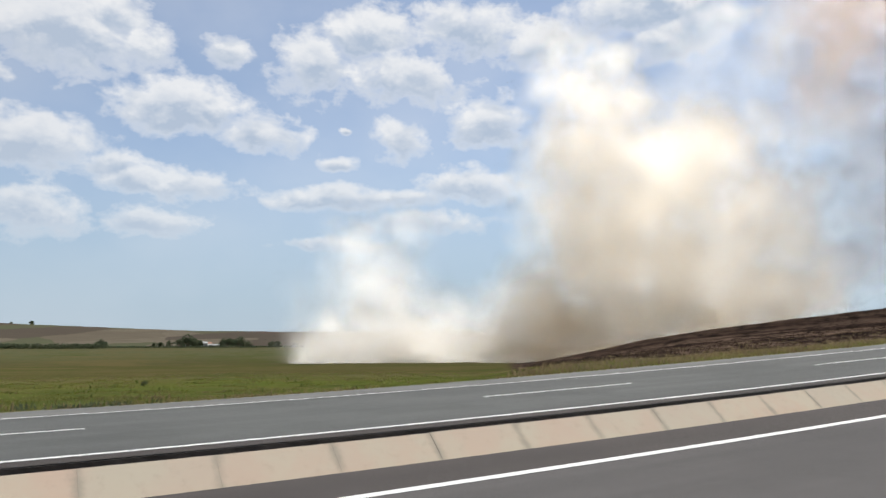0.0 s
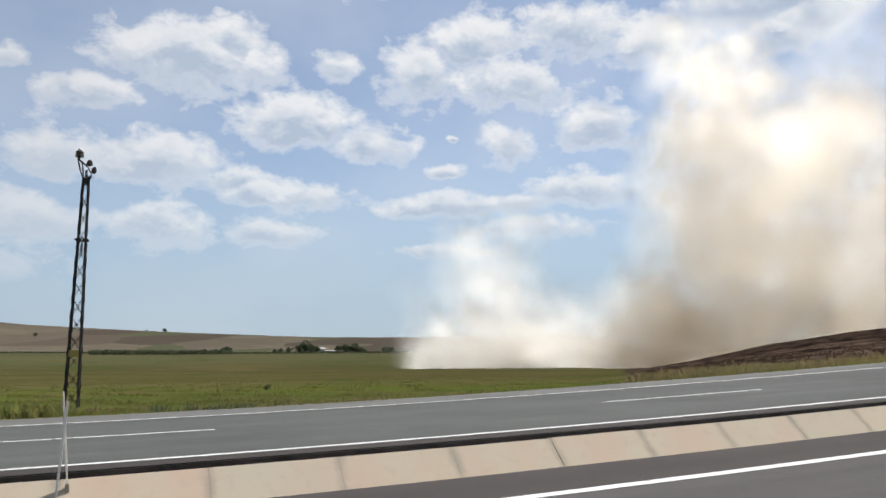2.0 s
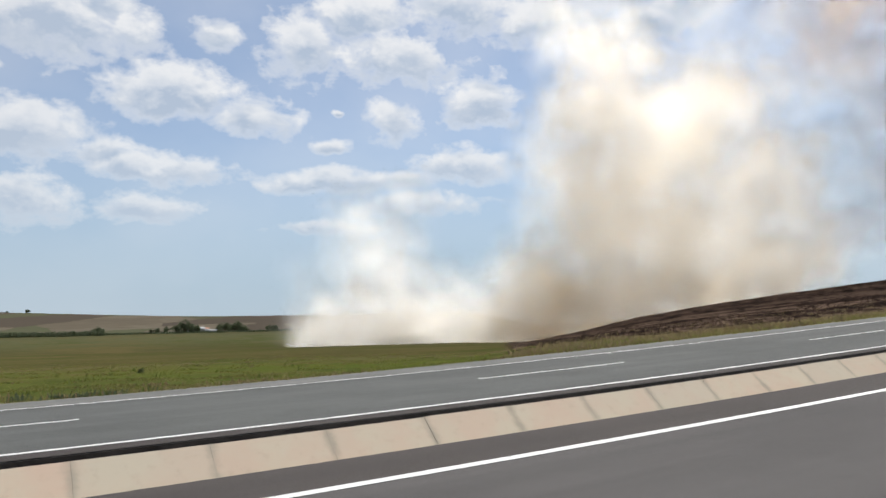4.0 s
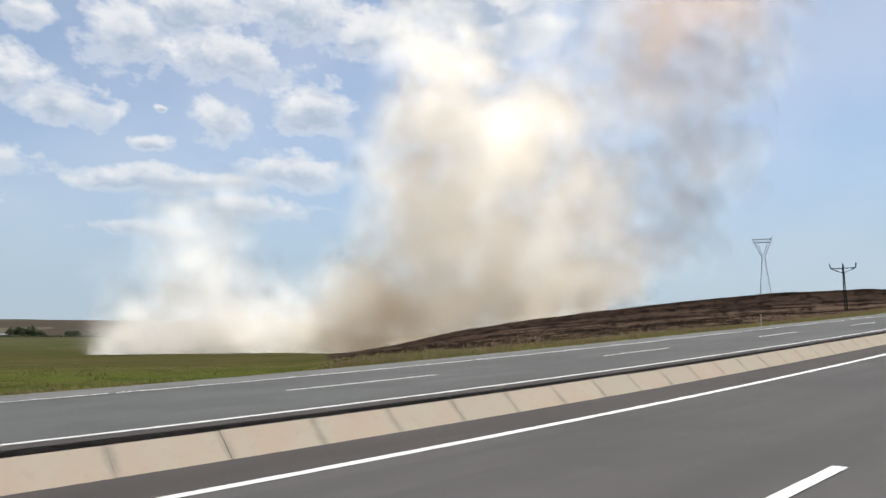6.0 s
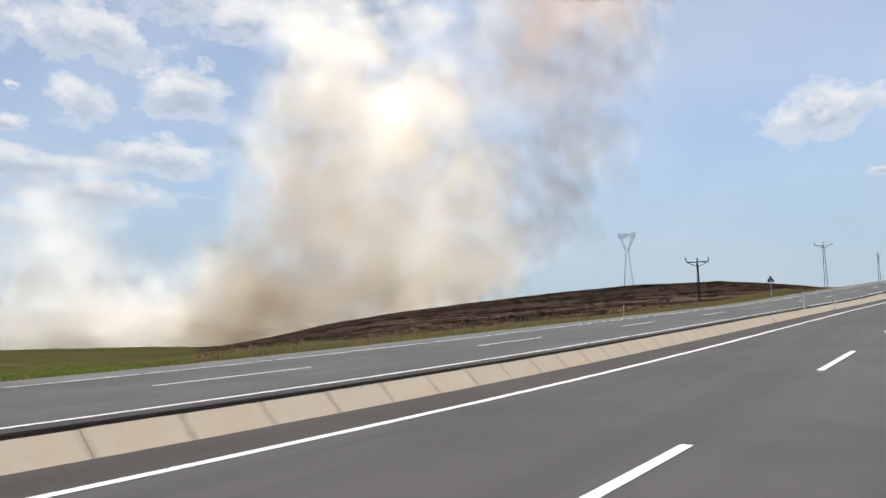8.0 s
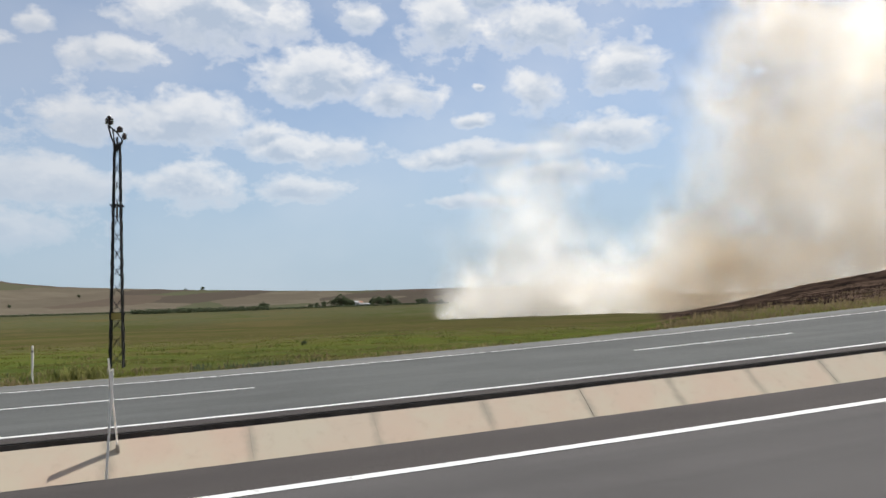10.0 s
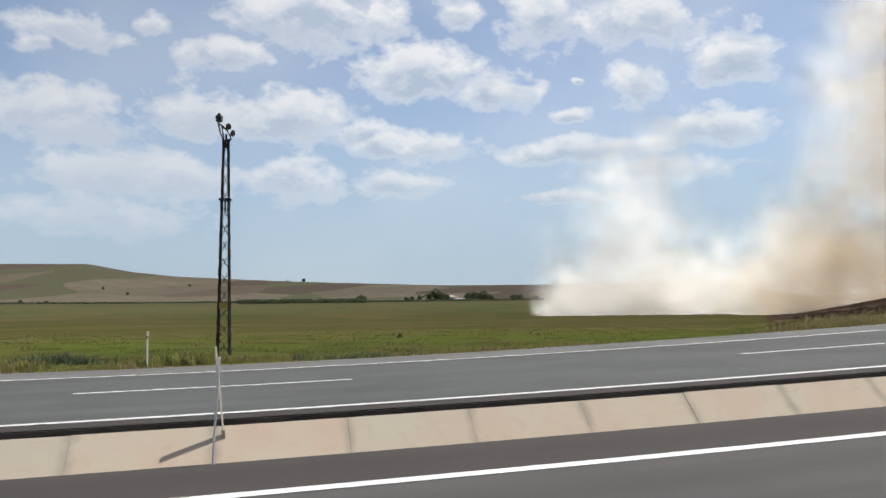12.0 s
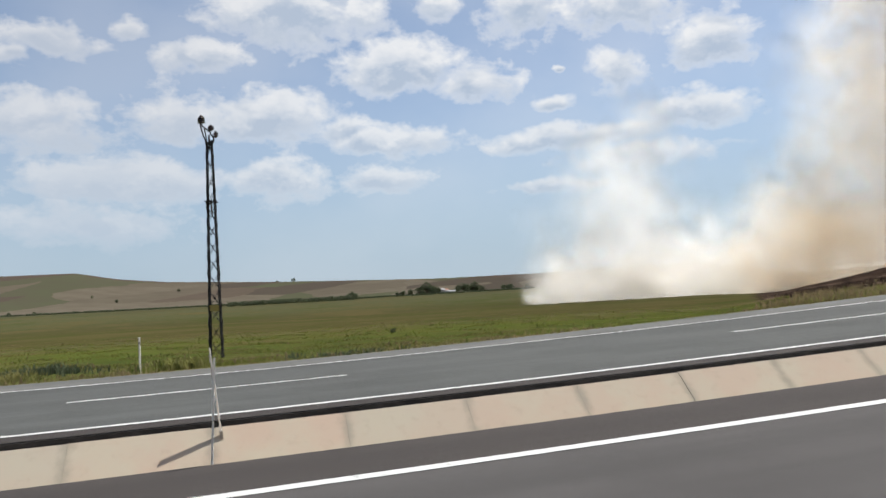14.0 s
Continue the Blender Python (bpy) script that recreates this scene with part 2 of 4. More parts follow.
PLASTIC = material("white_plastic", (0.72, 0.67, 0.60), 0.5, 30.0, 5.0, 0.06, 0.1)
REFLECTOR = material("dull_reflector", (0.42, 0.36, 0.32), 0.3, 60.0, 9.0, 0.1, 0.1)
YELLOW = material("yellow_plate", (0.30, 0.22, 0.06), 0.5, 20.0, 5.0, 0.15, 0.1)
LEAF = leaf_material("leaf_green", (0.085, 0.105, 0.060), (0.110, 0.120, 0.072))
GRASS = leaf_material("verge_grass", (0.160, 0.172, 0.050), (0.235, 0.205, 0.085), 0.2)
MEADOW = leaf_material("meadow_green", (0.150, 0.175, 0.036), (0.190, 0.180, 0.052), 0.2)
WEED = leaf_material("weed_green", (0.085, 0.115, 0.030), (0.130, 0.140, 0.042), 0.3)
DRY = leaf_material("dry_grass", (0.225, 0.180, 0.095), (0.180, 0.130, 0.072), 0.4)
CHAR = leaf_material("charred_stubble", (0.022, 0.017, 0.014), (0.046, 0.032, 0.024), 0.4)
BARK = material("bark", (0.09, 0.065, 0.045), 0.95, 12.0, 1.0, 0.3, 0.5)
WALL_WHITE = material("whitewashed_wall", (0.36, 0.35, 0.33), 0.9, 4.0, 0.3, 0.1, 0.1)
ROOF_TILE = material("clay_roof", (0.28, 0.15, 0.10), 0.9, 3.0, 0.4, 0.25, 0.2)
ROOF_SHEET = material("pale_sheet_roof", (0.30, 0.31, 0.31), 0.6, 2.0, 0.3, 0.1, 0.1)
GLASS_DARK = material("dark_window", (0.03, 0.035, 0.04), 0.2, 5.0, 1.0, 0.1, 0.0)


def ground_material():
    """Meadow, crop strips and far ploughland in bands away from the road, and a burnt stubble slope."""
    m = bpy.data.materials.new("fields")
    t = tree_of(m)
    at = node(t, "ShaderNodeNewGeometry").outputs["Position"]
    xyz = node(t, "ShaderNodeSeparateXYZ", Vector=at)
    wob = math_node(t, "SUBTRACT", noise_tex(t, at, 0.018, 4.0, 0.55), 0.5)
    reach = node(t, "ShaderNodeVectorMath", {"operation": "LENGTH"}, i0=at).outputs[1]
    # crop strips by distance, on a logarithmic scale from 20 m to 700 m
    log = math_node(t, "DIVIDE", math_node(t, "LOGARITHM", math_node(t, "DIVIDE", reach, 20.0), 2.71828), 3.555)
    log = math_node(t, "ADD", log, math_node(t, "MULTIPLY", wob, 0.16))
    ramp = node(t, "ShaderNodeValToRGB", Fac=log)
    stops = [(0.00, (0.125, 0.108, 0.052)), (0.06, (0.082, 0.088, 0.026)), (0.12, (0.060, 0.072, 0.018)), (0.17, (0.066, 0.084, 0.018)), (0.25, (0.078, 0.092, 0.020)),
             (0.30, (0.080, 0.084, 0.024)), (0.335, (0.105, 0.092, 0.042)), (0.365, (0.070, 0.064, 0.024)), (0.46, (0.064, 0.056, 0.022)), (0.53, (0.080, 0.068, 0.030)),
             (0.58, (0.056, 0.056, 0.020)), (0.70, (0.062, 0.056, 0.026)), (0.80, (0.072, 0.073, 0.036)), (0.9, (0.080, 0.080, 0.044)), (0.97, (0.066, 0.064, 0.036))]
    fill_ramp(ramp, stops)
    mott = noise_tex(t, at, 0.30, 8.0, 0.65)
    near_mott = noise_tex(t, at, 2.2, 5.0, 0.7)
    meadow = mix(t, math_node(t, "MULTIPLY", step(t, noise_tex(t, at, 0.07, 6.0, 0.6), 0.46, 0.64), 0.45), ramp.outputs[0], (0.088, 0.072, 0.028))
    meadow = mix(t, math_node(t, "MULTIPLY", step(t, mott, 0.45, 0.7), 0.6), meadow, (0.040, 0.056, 0.014))
    meadow = mix(t, math_node(t, "MULTIPLY", step(t, near_mott, 0.5, 0.75), 0.30), meadow, (0.125, 0.112, 0.040))
    # mown and grazed strips, broader farther off
    side = math_node(t, "MULTIPLY", math_node(t, "ARCTAN2", math_node(t, "MULTIPLY", xyz.outputs[0], -1.0), xyz.outputs[1]), 57.2958)
    strips = noise_tex(t, node(t, "ShaderNodeCombineXYZ", X=math_node(t, "MULTIPLY", side, 0.10), Y=math_node(t, "MULTIPLY", log, 20.0)).outputs[0], 1.0, 7.0, 0.68)
    meadow = mix(t, math_node(t, "MULTIPLY", step(t, strips, 0.50, 0.62), 0.75), meadow, (0.092, 0.074, 0.032))
    meadow = mix(t, math_node(t, "MULTIPLY", step(t, strips, 0.47, 0.36), 0.65), meadow, (0.048, 0.060, 0.017))
    # patchwork of far fields
    cells = node(t, "ShaderNodeTexVoronoi", {}, Vector=node(t, "ShaderNodeVectorMath", {"operation": "MULTIPLY_ADD"}, i0=node(t, "ShaderNodeTexNoise", Vector=at, Scale=0.006, Detail=4.0).outputs["Color"], i1=(83.600, 45.600, 0.000), i2=node(t, "ShaderNodeVectorMath", {"operation": "MULTIPLY"}, i0=at, i1=(1.300, 0.420, 0.000)).outputs[0]).outputs[0], Scale=0.0085)
    pick = node(t, "ShaderNodeSeparateColor", Color=cells.outputs["Color"]).outputs[0]
    far_ramp = node(t, "ShaderNodeValToRGB", Fac=pick)
    far_ramp.color_ramp.interpolation = "CONSTANT"
    far_stops = [(0.0, (0.128, 0.110, 0.080)), (0.2, (0.078, 0.088, 0.048)), (0.36, (0.066, 0.055, 0.044)), (0.50, (0.150, 0.130, 0.095)), (0.66, (0.074, 0.090, 0.045)), (0.80, (0.105, 0.080, 0.062)), (0.9, (0.080, 0.060, 0.050))]
    fill_ramp(far_ramp, far_stops)
    far = mix(t, math_node(t, "MULTIPLY", noise_tex(t, at, 0.03, 6.0, 0.6), 0.95), far_ramp.outputs[0], (0.080, 0.066, 0.050))
    col = mix(t, step(t, math_node(t, "ADD", reach, math_node(t, "MULTIPLY", wob, 120.0)), 640.0, 700.0), meadow, far)
    # burnt slope: black with broken tan rows that follow the contour
    burnt = node(t, "ShaderNodeAttribute", {"attribute_name": "burnt"}).outputs["Fac"]
    rise = node(t, "ShaderNodeAttribute", {"attribute_name": "row"}).outputs["Fac"]
    rows = noise_tex(t, node(t, "ShaderNodeCombineXYZ", X=math_node(t, "MULTIPLY", rise, 11.0), Y=math_node(t, "MULTIPLY", side, 0.09)).outputs[0], 1.0, 5.0, 0.75)
    breaks = noise_tex(t, node(t, "ShaderNodeCombineXYZ", X=math_node(t, "MULTIPLY", rise, 7.0), Y=math_node(t, "MULTIPLY", side, 0.9)).outputs[0], 1.0, 6.0, 0.7)
    soot = mix(t, step(t, breaks, 0.3, 0.7), (0.009, 0.007, 0.006), (0.044, 0.029, 0.022))
    straw = mix(t, breaks, (0.085, 0.054, 0.038), (0.150, 0.106, 0.074))
    kept = math_node(t, "MULTIPLY", step(t, rows, 0.48, 0.54), step(t, breaks, 0.32, 0.52))
    kept = math_node(t, "MULTIPLY", kept, math_node(t, "SUBTRACT", 1.0, math_node(t, "MULTIPLY", step(t, rise, 0.45, 0.8), 0.8)))
    burn_col = mix(t, kept, soot, straw)
    edge = step(t, math_node(t, "ADD", burnt, math_node(t, "MULTIPLY", math_node(t, "SUBTRACT", mott, 0.5), 0.7)), 0.42, 0.58)
    col = mix(t, edge, col, burn_col)
    b = node(t, "ShaderNodeBump", Strength=0.5, Distance=0.15, Height=near_mott).outputs[0]
    s = node(t, "ShaderNodeBsdfDiffuse", Color=col, Roughness=0.6, Normal=b)
    t.links.new(s.outputs[0], node(t, "ShaderNodeOutputMaterial").inputs[0])
    return m


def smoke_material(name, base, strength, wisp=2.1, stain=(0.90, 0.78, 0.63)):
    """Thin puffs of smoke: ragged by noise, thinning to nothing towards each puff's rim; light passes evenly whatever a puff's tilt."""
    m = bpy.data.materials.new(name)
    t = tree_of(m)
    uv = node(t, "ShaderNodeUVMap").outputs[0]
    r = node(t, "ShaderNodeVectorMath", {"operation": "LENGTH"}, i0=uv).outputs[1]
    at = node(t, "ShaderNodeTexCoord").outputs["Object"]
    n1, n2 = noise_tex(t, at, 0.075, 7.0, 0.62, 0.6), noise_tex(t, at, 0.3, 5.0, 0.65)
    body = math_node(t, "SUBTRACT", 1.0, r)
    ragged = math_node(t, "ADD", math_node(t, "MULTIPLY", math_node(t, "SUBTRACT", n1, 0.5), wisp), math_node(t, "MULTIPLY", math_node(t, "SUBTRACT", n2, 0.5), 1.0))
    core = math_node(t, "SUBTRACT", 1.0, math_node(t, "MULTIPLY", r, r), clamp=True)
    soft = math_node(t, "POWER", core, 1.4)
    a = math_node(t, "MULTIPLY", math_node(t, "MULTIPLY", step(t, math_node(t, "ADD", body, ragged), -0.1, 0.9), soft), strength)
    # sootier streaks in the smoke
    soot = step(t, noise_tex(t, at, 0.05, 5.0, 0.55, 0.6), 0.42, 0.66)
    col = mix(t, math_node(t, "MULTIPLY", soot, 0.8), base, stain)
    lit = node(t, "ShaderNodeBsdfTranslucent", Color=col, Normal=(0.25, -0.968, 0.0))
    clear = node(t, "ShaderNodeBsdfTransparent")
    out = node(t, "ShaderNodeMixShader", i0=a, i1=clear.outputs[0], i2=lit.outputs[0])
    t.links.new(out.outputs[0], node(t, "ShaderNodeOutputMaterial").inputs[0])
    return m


FIELDS = ground_material()
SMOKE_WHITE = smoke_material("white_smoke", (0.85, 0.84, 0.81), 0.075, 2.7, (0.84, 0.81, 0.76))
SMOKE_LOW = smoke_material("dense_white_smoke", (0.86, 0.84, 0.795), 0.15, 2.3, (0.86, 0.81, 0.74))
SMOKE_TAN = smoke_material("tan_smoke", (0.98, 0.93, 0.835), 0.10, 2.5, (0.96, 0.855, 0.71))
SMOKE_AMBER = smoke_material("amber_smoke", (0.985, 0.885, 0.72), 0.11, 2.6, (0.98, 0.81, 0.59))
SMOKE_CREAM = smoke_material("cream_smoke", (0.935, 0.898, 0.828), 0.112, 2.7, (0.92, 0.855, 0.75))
# darker tan that paints the shade in the column's folds
SMOKE_FOLD_SHADE = smoke_material("fold_shade_smoke", (0.84, 0.74, 0.60), 0.042, 3.0, (0.79, 0.66, 0.51))
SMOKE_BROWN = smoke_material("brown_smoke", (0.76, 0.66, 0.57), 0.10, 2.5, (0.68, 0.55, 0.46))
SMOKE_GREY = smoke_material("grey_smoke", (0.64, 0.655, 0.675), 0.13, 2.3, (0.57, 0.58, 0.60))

# ---- helpers for building ----


def link_mesh(name, bm, mat, parent=None, label=""):
    me = bpy.data.meshes.new(name)
    bm.to_mesh(me)
    bm.free()
    me.materials.append(mat)
    ob = new(name, me)
    if parent is not None:
        ob.parent = parent
    if label:
        ob["label"] = label
    return ob


def part(name, bm, mat, parent, label=""):
    return link_mesh(name, bm, mat, parent, label)


def from_data(name, verts, faces, mat, parent=None, smooth=False):
    me = bpy.data.meshes.new(name)
    me.from_pydata([tuple(v) for v in verts], [], faces)
    me.materials.append(mat)
    if smooth:
        me.shade_smooth()
    ob = new(name, me)
    if parent is not None:
        ob.parent = parent
    return ob


def empty(name, m, label, category, group="", kind=""):
    ob = new(name)
    ob.matrix_world = m
    return tagged(ob, label, category, group, kind)


def beam(bm, a, b, w, h=None):
    """A straight bar from a to b with a rectangular section."""
    a, b, h = Vector(a), Vector(b), h or w
    z = (b - a).normalized()
    x = z.cross(UP if abs(z.z) < 0.95 else Vector((1, 0, 0))).normalized()
    y = z.cross(x)
    ring = [[bm.verts.new(p + x * (i * w / 2) + y * (j * h / 2)) for i, j in ((-1, -1), (1, -1), (1, 1), (-1, 1))] for p in (a, b)]
    for k in range(4):
        bm.faces.new((ring[0][k], ring[0][(k + 1) % 4], ring[1][(k + 1) % 4], ring[1][k]))
    bm.faces.new(ring[0][::-1])
    bm.faces.new(ring[1])


def angle_bar(bm, a, b, w, thick, dx, dy):
    """An L-shaped steel angle from a to b, its flanges towards dx and dy."""
    a, b, dx, dy = Vector(a), Vector(b), Vector(dx), Vector(dy)
    prof = [Vector((0, 0, 0)), dx * w, dx * w + dy * thick, dx * thick + dy * thick, dx * thick + dy * w, dy * w]
    r0, r1 = [bm.verts.new(a + p) for p in prof], [bm.verts.new(b + p) for p in prof]
    for k in range(6):
        bm.faces.new((r0[k], r0[(k + 1) % 6], r1[(k + 1) % 6], r1[k]))
    bm.faces.new(r0[::-1])
    bm.faces.new(r1)


def turned(bm, profile, seg=10, at=(0, 0, 0)):
    """A turned body from (radius, height) pairs."""
    at = Vector(at)
    rings = [[bm.verts.new(at + Vector((r * math.cos(k * math.tau / seg), r * math.sin(k * math.tau / seg), z))) for k in range(seg)] for r, z in profile]
    for lo, hi in zip(rings, rings[1:]):
        for k in range(seg):
            bm.faces.new((lo[k], lo[(k + 1) % seg], hi[(k + 1) % seg], hi[k]))
    bm.faces.new(rings[0][::-1])
    bm.faces.new(rings[-1])


# ---- the road's line ----
U = heading(ROAD_AZ)
N = Vector((-U.y, U.x, 0))
NEAR_DASH, NEAR_LINE, NEAR_EDGE = 1.87, 5.43, 7.03
FAR_EDGE, FAR_LINE, FAR_DASH, FAR_OUT, FAR_VERGE = 9.0, 9.44, 12.99, 16.54, 19.2


def bend(s):
    """Sideways sweep of the road at s metres along it."""
    s = np.asarray(s, float)
    c = np.clip(s, -120, 110)
    return -0.000464 * c * c - 0.00093 * c * (s - c)


def road_z(s):
    """Height of the road: a dip before the camera, a climb and a crest."""
    s = np.asarray(s, float)
    c = np.clip(s, -6.0, 80.0)
    z = 0.01828 * c + 0.001205 * c ** 2 - 1.8018e-5 * c ** 3 + 1.015e-7 * c ** 4
    rest = np.clip(s - 80.0, 0, 190)
    over = np.clip(s - 270.0, 0, 900)
    return z + 0.073 * rest + 0.073 * np.minimum(over, 120) - 0.0003 * np.minimum(over, 120) ** 2 - 0.002 * np.maximum(over - 120, 0)


def on_road(s, d, dz=0.0):
    d = d + float(bend(s))
    p = U * s + N * d
    return Vector((p.x, p.y, float(road_z(s)) + dz))


def road_frame(s, d, dz=0.0):
    """Pose with x along the road and y away from the camera."""
    return Matrix.Translation(on_road(s, d, dz)) @ pose(0, 0, 0, 0, 0, ROAD_AZ + 90)


STATIONS = np.concatenate([np.arange(-160, -20, 10.0), np.arange(-20, 60, 1.0), np.arange(60, 130, 3.0), np.arange(130, 480, 10.0)])


def ribbon(name, profile, stations, mat, parent=None, jag=0.0):
    """A cross-section (offset, height) swept along the road."""
    rng = np.random.default_rng(5)
    verts, faces, k = [], [], len(profile)
    for s in stations:
        for d, z in profile:
            verts.append(on_road(s, d + (rng.uniform(-jag, jag) if jag and z < 0 else 0), z + (rng.uniform(-jag, jag) if jag and z < 0 else 0)))
    for i in range(len(stations) - 1):
        for j in range(k - 1):
            a = i * k + j
            faces.append((a, a + k, a + k + 1, a + 1))
    return from_data(name, verts, faces, mat, parent)


# ---- ground ----
def smooth01(v):
    v = np.clip(v, 0, 1)
    return v * v * (3 - 2 * v)


def ground_z(x, y):
    """Height of the land, how burnt it is, and how far up the burnt slope a place lies."""
    x, y = np.asarray(x, float), np.asarray(y, float)
    s = x * U.x + y * U.y
    d = x * N.x + y * N.y - bend(s)
    r, az = np.hypot(x, y), np.degrees(np.arctan2(-x, y))
    front = smooth01((100 - np.abs(az)) / 30)
    plain = np.interp(r, [0, 40, 130, 230, 310, 700, 950], [-0.25, -0.25, -0.3, 0.1, 2.0, 13.5, 17.0])
    crest = 1.13 + 1600 * np.tan(np.radians(np.interp(az, [-60, 10, 17.7, 29.7, 37.7, 40.7, 43.5, 48, 62], [2.0, 2.05, 2.1, 2.5, 2.85, 3.15, 3.67, 3.6, 3.0])))
    plain = plain + (crest - 17.0) * smooth01((r - 900) / 700) - 60 * smooth01((r - 1650) / 1500)
    plain = plain * front + (1 - front) * (-0.3 + 0.012 * np.maximum(r - 60, 0) * np.exp(-r / 3000))
    # the burnt hill: height of its brow and distance to it, by heading
    brow_el = np.interp(az, [-75, -53.5, -50.4, -46.9, -43.2, -37.2, -31, -25.3, -22, -18, -14.7, -11.8, -9.5, -7, -5.2, -0.3], [1.6, 2.45, 2.75, 3.23, 3.57, 3.53, 3.11, 2.58, 2.24, 1.74, 1.24, 0.6, 0.15, -0.26, -0.4, -0.4])
    brow_r = np.interp(az, [-75, -53, -43, -31, -24, -16, -10, -5], [330, 300, 250, 222, 205, 190, 186, 190])
    edge_r = FAR_VERGE / np.maximum(np.cos(np.radians(az - 90 - ROAD_AZ)), 0.12)
    edge_z = np.minimum(road_z(edge_r * np.sin(np.radians(90 + ROAD_AZ - az))), 1.0 + edge_r * np.tan(np.radians(brow_el - 0.5)))
    brow_z = 1.13 + brow_r * np.tan(np.radians(brow_el))
    f = np.clip((r - edge_r) / np.maximum(brow_r - edge_r, 5), 0, 1)
    tableland = smooth01((-az - 22) / 8)
    past = np.maximum(r - brow_r, 0)
    hill = edge_z + (brow_z - edge_z) * f ** 1.6 - 9 * smooth01(past / 160) * (1 - tableland) + 30 * smooth01((past - 300) / 900) * (1 - tableland)
    hill = hill + tableland * 0.82 * np.minimum(past, 500) * np.tan(np.radians(brow_el))
    on_hill = smooth01((-1.5 - az) / 7.0) * smooth01((az + 95) / 25)
    land = plain * (1 - on_hill) + hill * on_hill
    burnt = on_hill * smooth01((d - 21.5 - 3.0 * smooth01((-az - 8) / 10) - 0.10 * np.maximum(s - 30, 0)) / 4.0) * smooth01((r - 24) / 10)
    # bank of the road
    verge = smooth01((d - 19.0) / 7.0)
    z = np.where(d > 0, (road_z(s) - 0.1) * (1 - verge) + land * verge, 0)
    back = smooth01((-4.0 - d) / 8.0)
    z = np.where(d <= 0, (road_z(s) - 0.3) * (1 - back) + land * back, z)
    z = np.where((d > -4.4) & (d < 19.0), np.minimum(z, road_z(s) - 0.75), z)
    lumps = 0.10 * np.sin(x * 0.9 + 1.3 * np.sin(y * 0.33)) * np.sin(y * 0.7 + np.sin(x * 0.21))
    z = z + lumps * verge * smooth01((90 - r) / 60) * 0.6
    return z, burnt, f


def make_ground():
    az = np.concatenate([np.arange(-66, 66, 0.4), np.arange(66, 294, 4.0)])
    r = np.concatenate([[0.5], np.geomspace(3, 4600, 150)])
    a, rr = np.meshgrid(np.radians(az), r, indexing="ij")
    x, y = -np.sin(a) * rr, np.cos(a) * rr
    z, burnt, f = ground_z(x, y)
    verts = np.stack([x, y, z], -1).reshape(-1, 3)
    n, k = a.shape
    faces = [(i * k + j, i * k + j + 1, (i + 1) % n * k + j + 1, (i + 1) % n * k + j) for i in range(n) for j in range(k - 1)]
    faces.append([i * k for i in range(n)])
    ob = from_data("ground", verts, [f_[::-1] for f_ in faces], FIELDS, smooth=True)
    for name, values in (("burnt", burnt), ("row", f)):
        ob.data.attributes.new(name, "FLOAT", "POINT").data.foreach_set("value", values.reshape(-1).astype(np.float32))
    return tagged(ob, "green and tan fields with a burnt black stubble hill", "ground", kind="structure")


def land(x, y):
    return float(ground_z(x, y)[0])


def at_heading(az, r):
    p = heading(az) * r
    return Vector((p.x, p.y, land(p.x, p.y)))


make_ground()

# ---- carriageways ----
near_road = ribbon("road_near", [(-4.2, -0.9), (-4.2, -0.02), (-1.7, 0.0), (NEAR_DASH, 0.0), (NEAR_LINE, 0.0), (NEAR_EDGE, -0.08), (NEAR_EDGE + 0.02, -0.55)], STATIONS, ASPHALT)
tagged(near_road, "dark grey worn asphalt carriageway with white lines", "road", kind="structure")
far_road = ribbon("road_far", [(FAR_EDGE + 0.02, -0.10), (FAR_EDGE + 0.02, 0.045), (FAR_LINE, 0.066), (FAR_DASH, 0.066), (FAR_OUT, 0.066), (FAR_VERGE, 0.03), (FAR_VERGE + 0.4, -0.5)], STATIONS, ASPHALT_FAR)
tagged(far_road, "grey asphalt carriageway beyond the median", "road", kind="structure")
# side of the asphalt layer turned from the sun, with its shade painted in
edge_face = ribbon("broken_edge", [(FAR_EDGE + 0.03, 0.044), (FAR_EDGE - 0.008, 0.040), (FAR_EDGE - 0.02, -0.004), (FAR_EDGE - 0.028, -0.05), (FAR_EDGE + 0.05, -0.16)],
                   np.concatenate([np.arange(-20, 50, 0.06), np.arange(50, 60, 0.5), np.arange(60, 300, 3.0)]), ASPHALT_EDGE_SHADE, far_road, jag=0.005)
edge_face["label"] = "broken edge of the asphalt layer, its shade coloured near-black"


for owner, profile in ((far_road, [(FAR_EDGE + 0.012, 0.053), (FAR_LINE - 0.09, 0.071)]), (near_road, [(NEAR_LINE + 0.1, 0.002), (NEAR_EDGE + 0.01, -0.072), (NEAR_EDGE + 0.03, -0.3)])):
    ribbon("edge_strip", profile, STATIONS, ASPHALT_STRIP, owner)["label"] = "darker asphalt strip along the edge line"


ribbon("shoulder", [(FAR_OUT + 0.09, 0.069), (FAR_VERGE + 0.01, 0.034), (FAR_VERGE + 0.42, -0.3)], STATIONS, ASPHALT_SHOULDER, far_road)["label"] = "paler asphalt shoulder"


def paint_line(name, d, dz, parent, width=0.15):
    p = ribbon(name, [(d - width / 2, dz + 0.005), (d + width / 2, dz + 0.005)], STATIONS, PAINT, parent)
    p["label"] = "solid white painted edge line"


paint_line("edge_line", -1.7, 0.0, near_road)
paint_line("edge_line", NEAR_LINE, 0.0, near_road, 0.145)
paint_line("edge_line", FAR_LINE, 0.066, far_road, 0.125)
paint_line("edge_line", FAR_OUT, 0.066, far_road, 0.125)


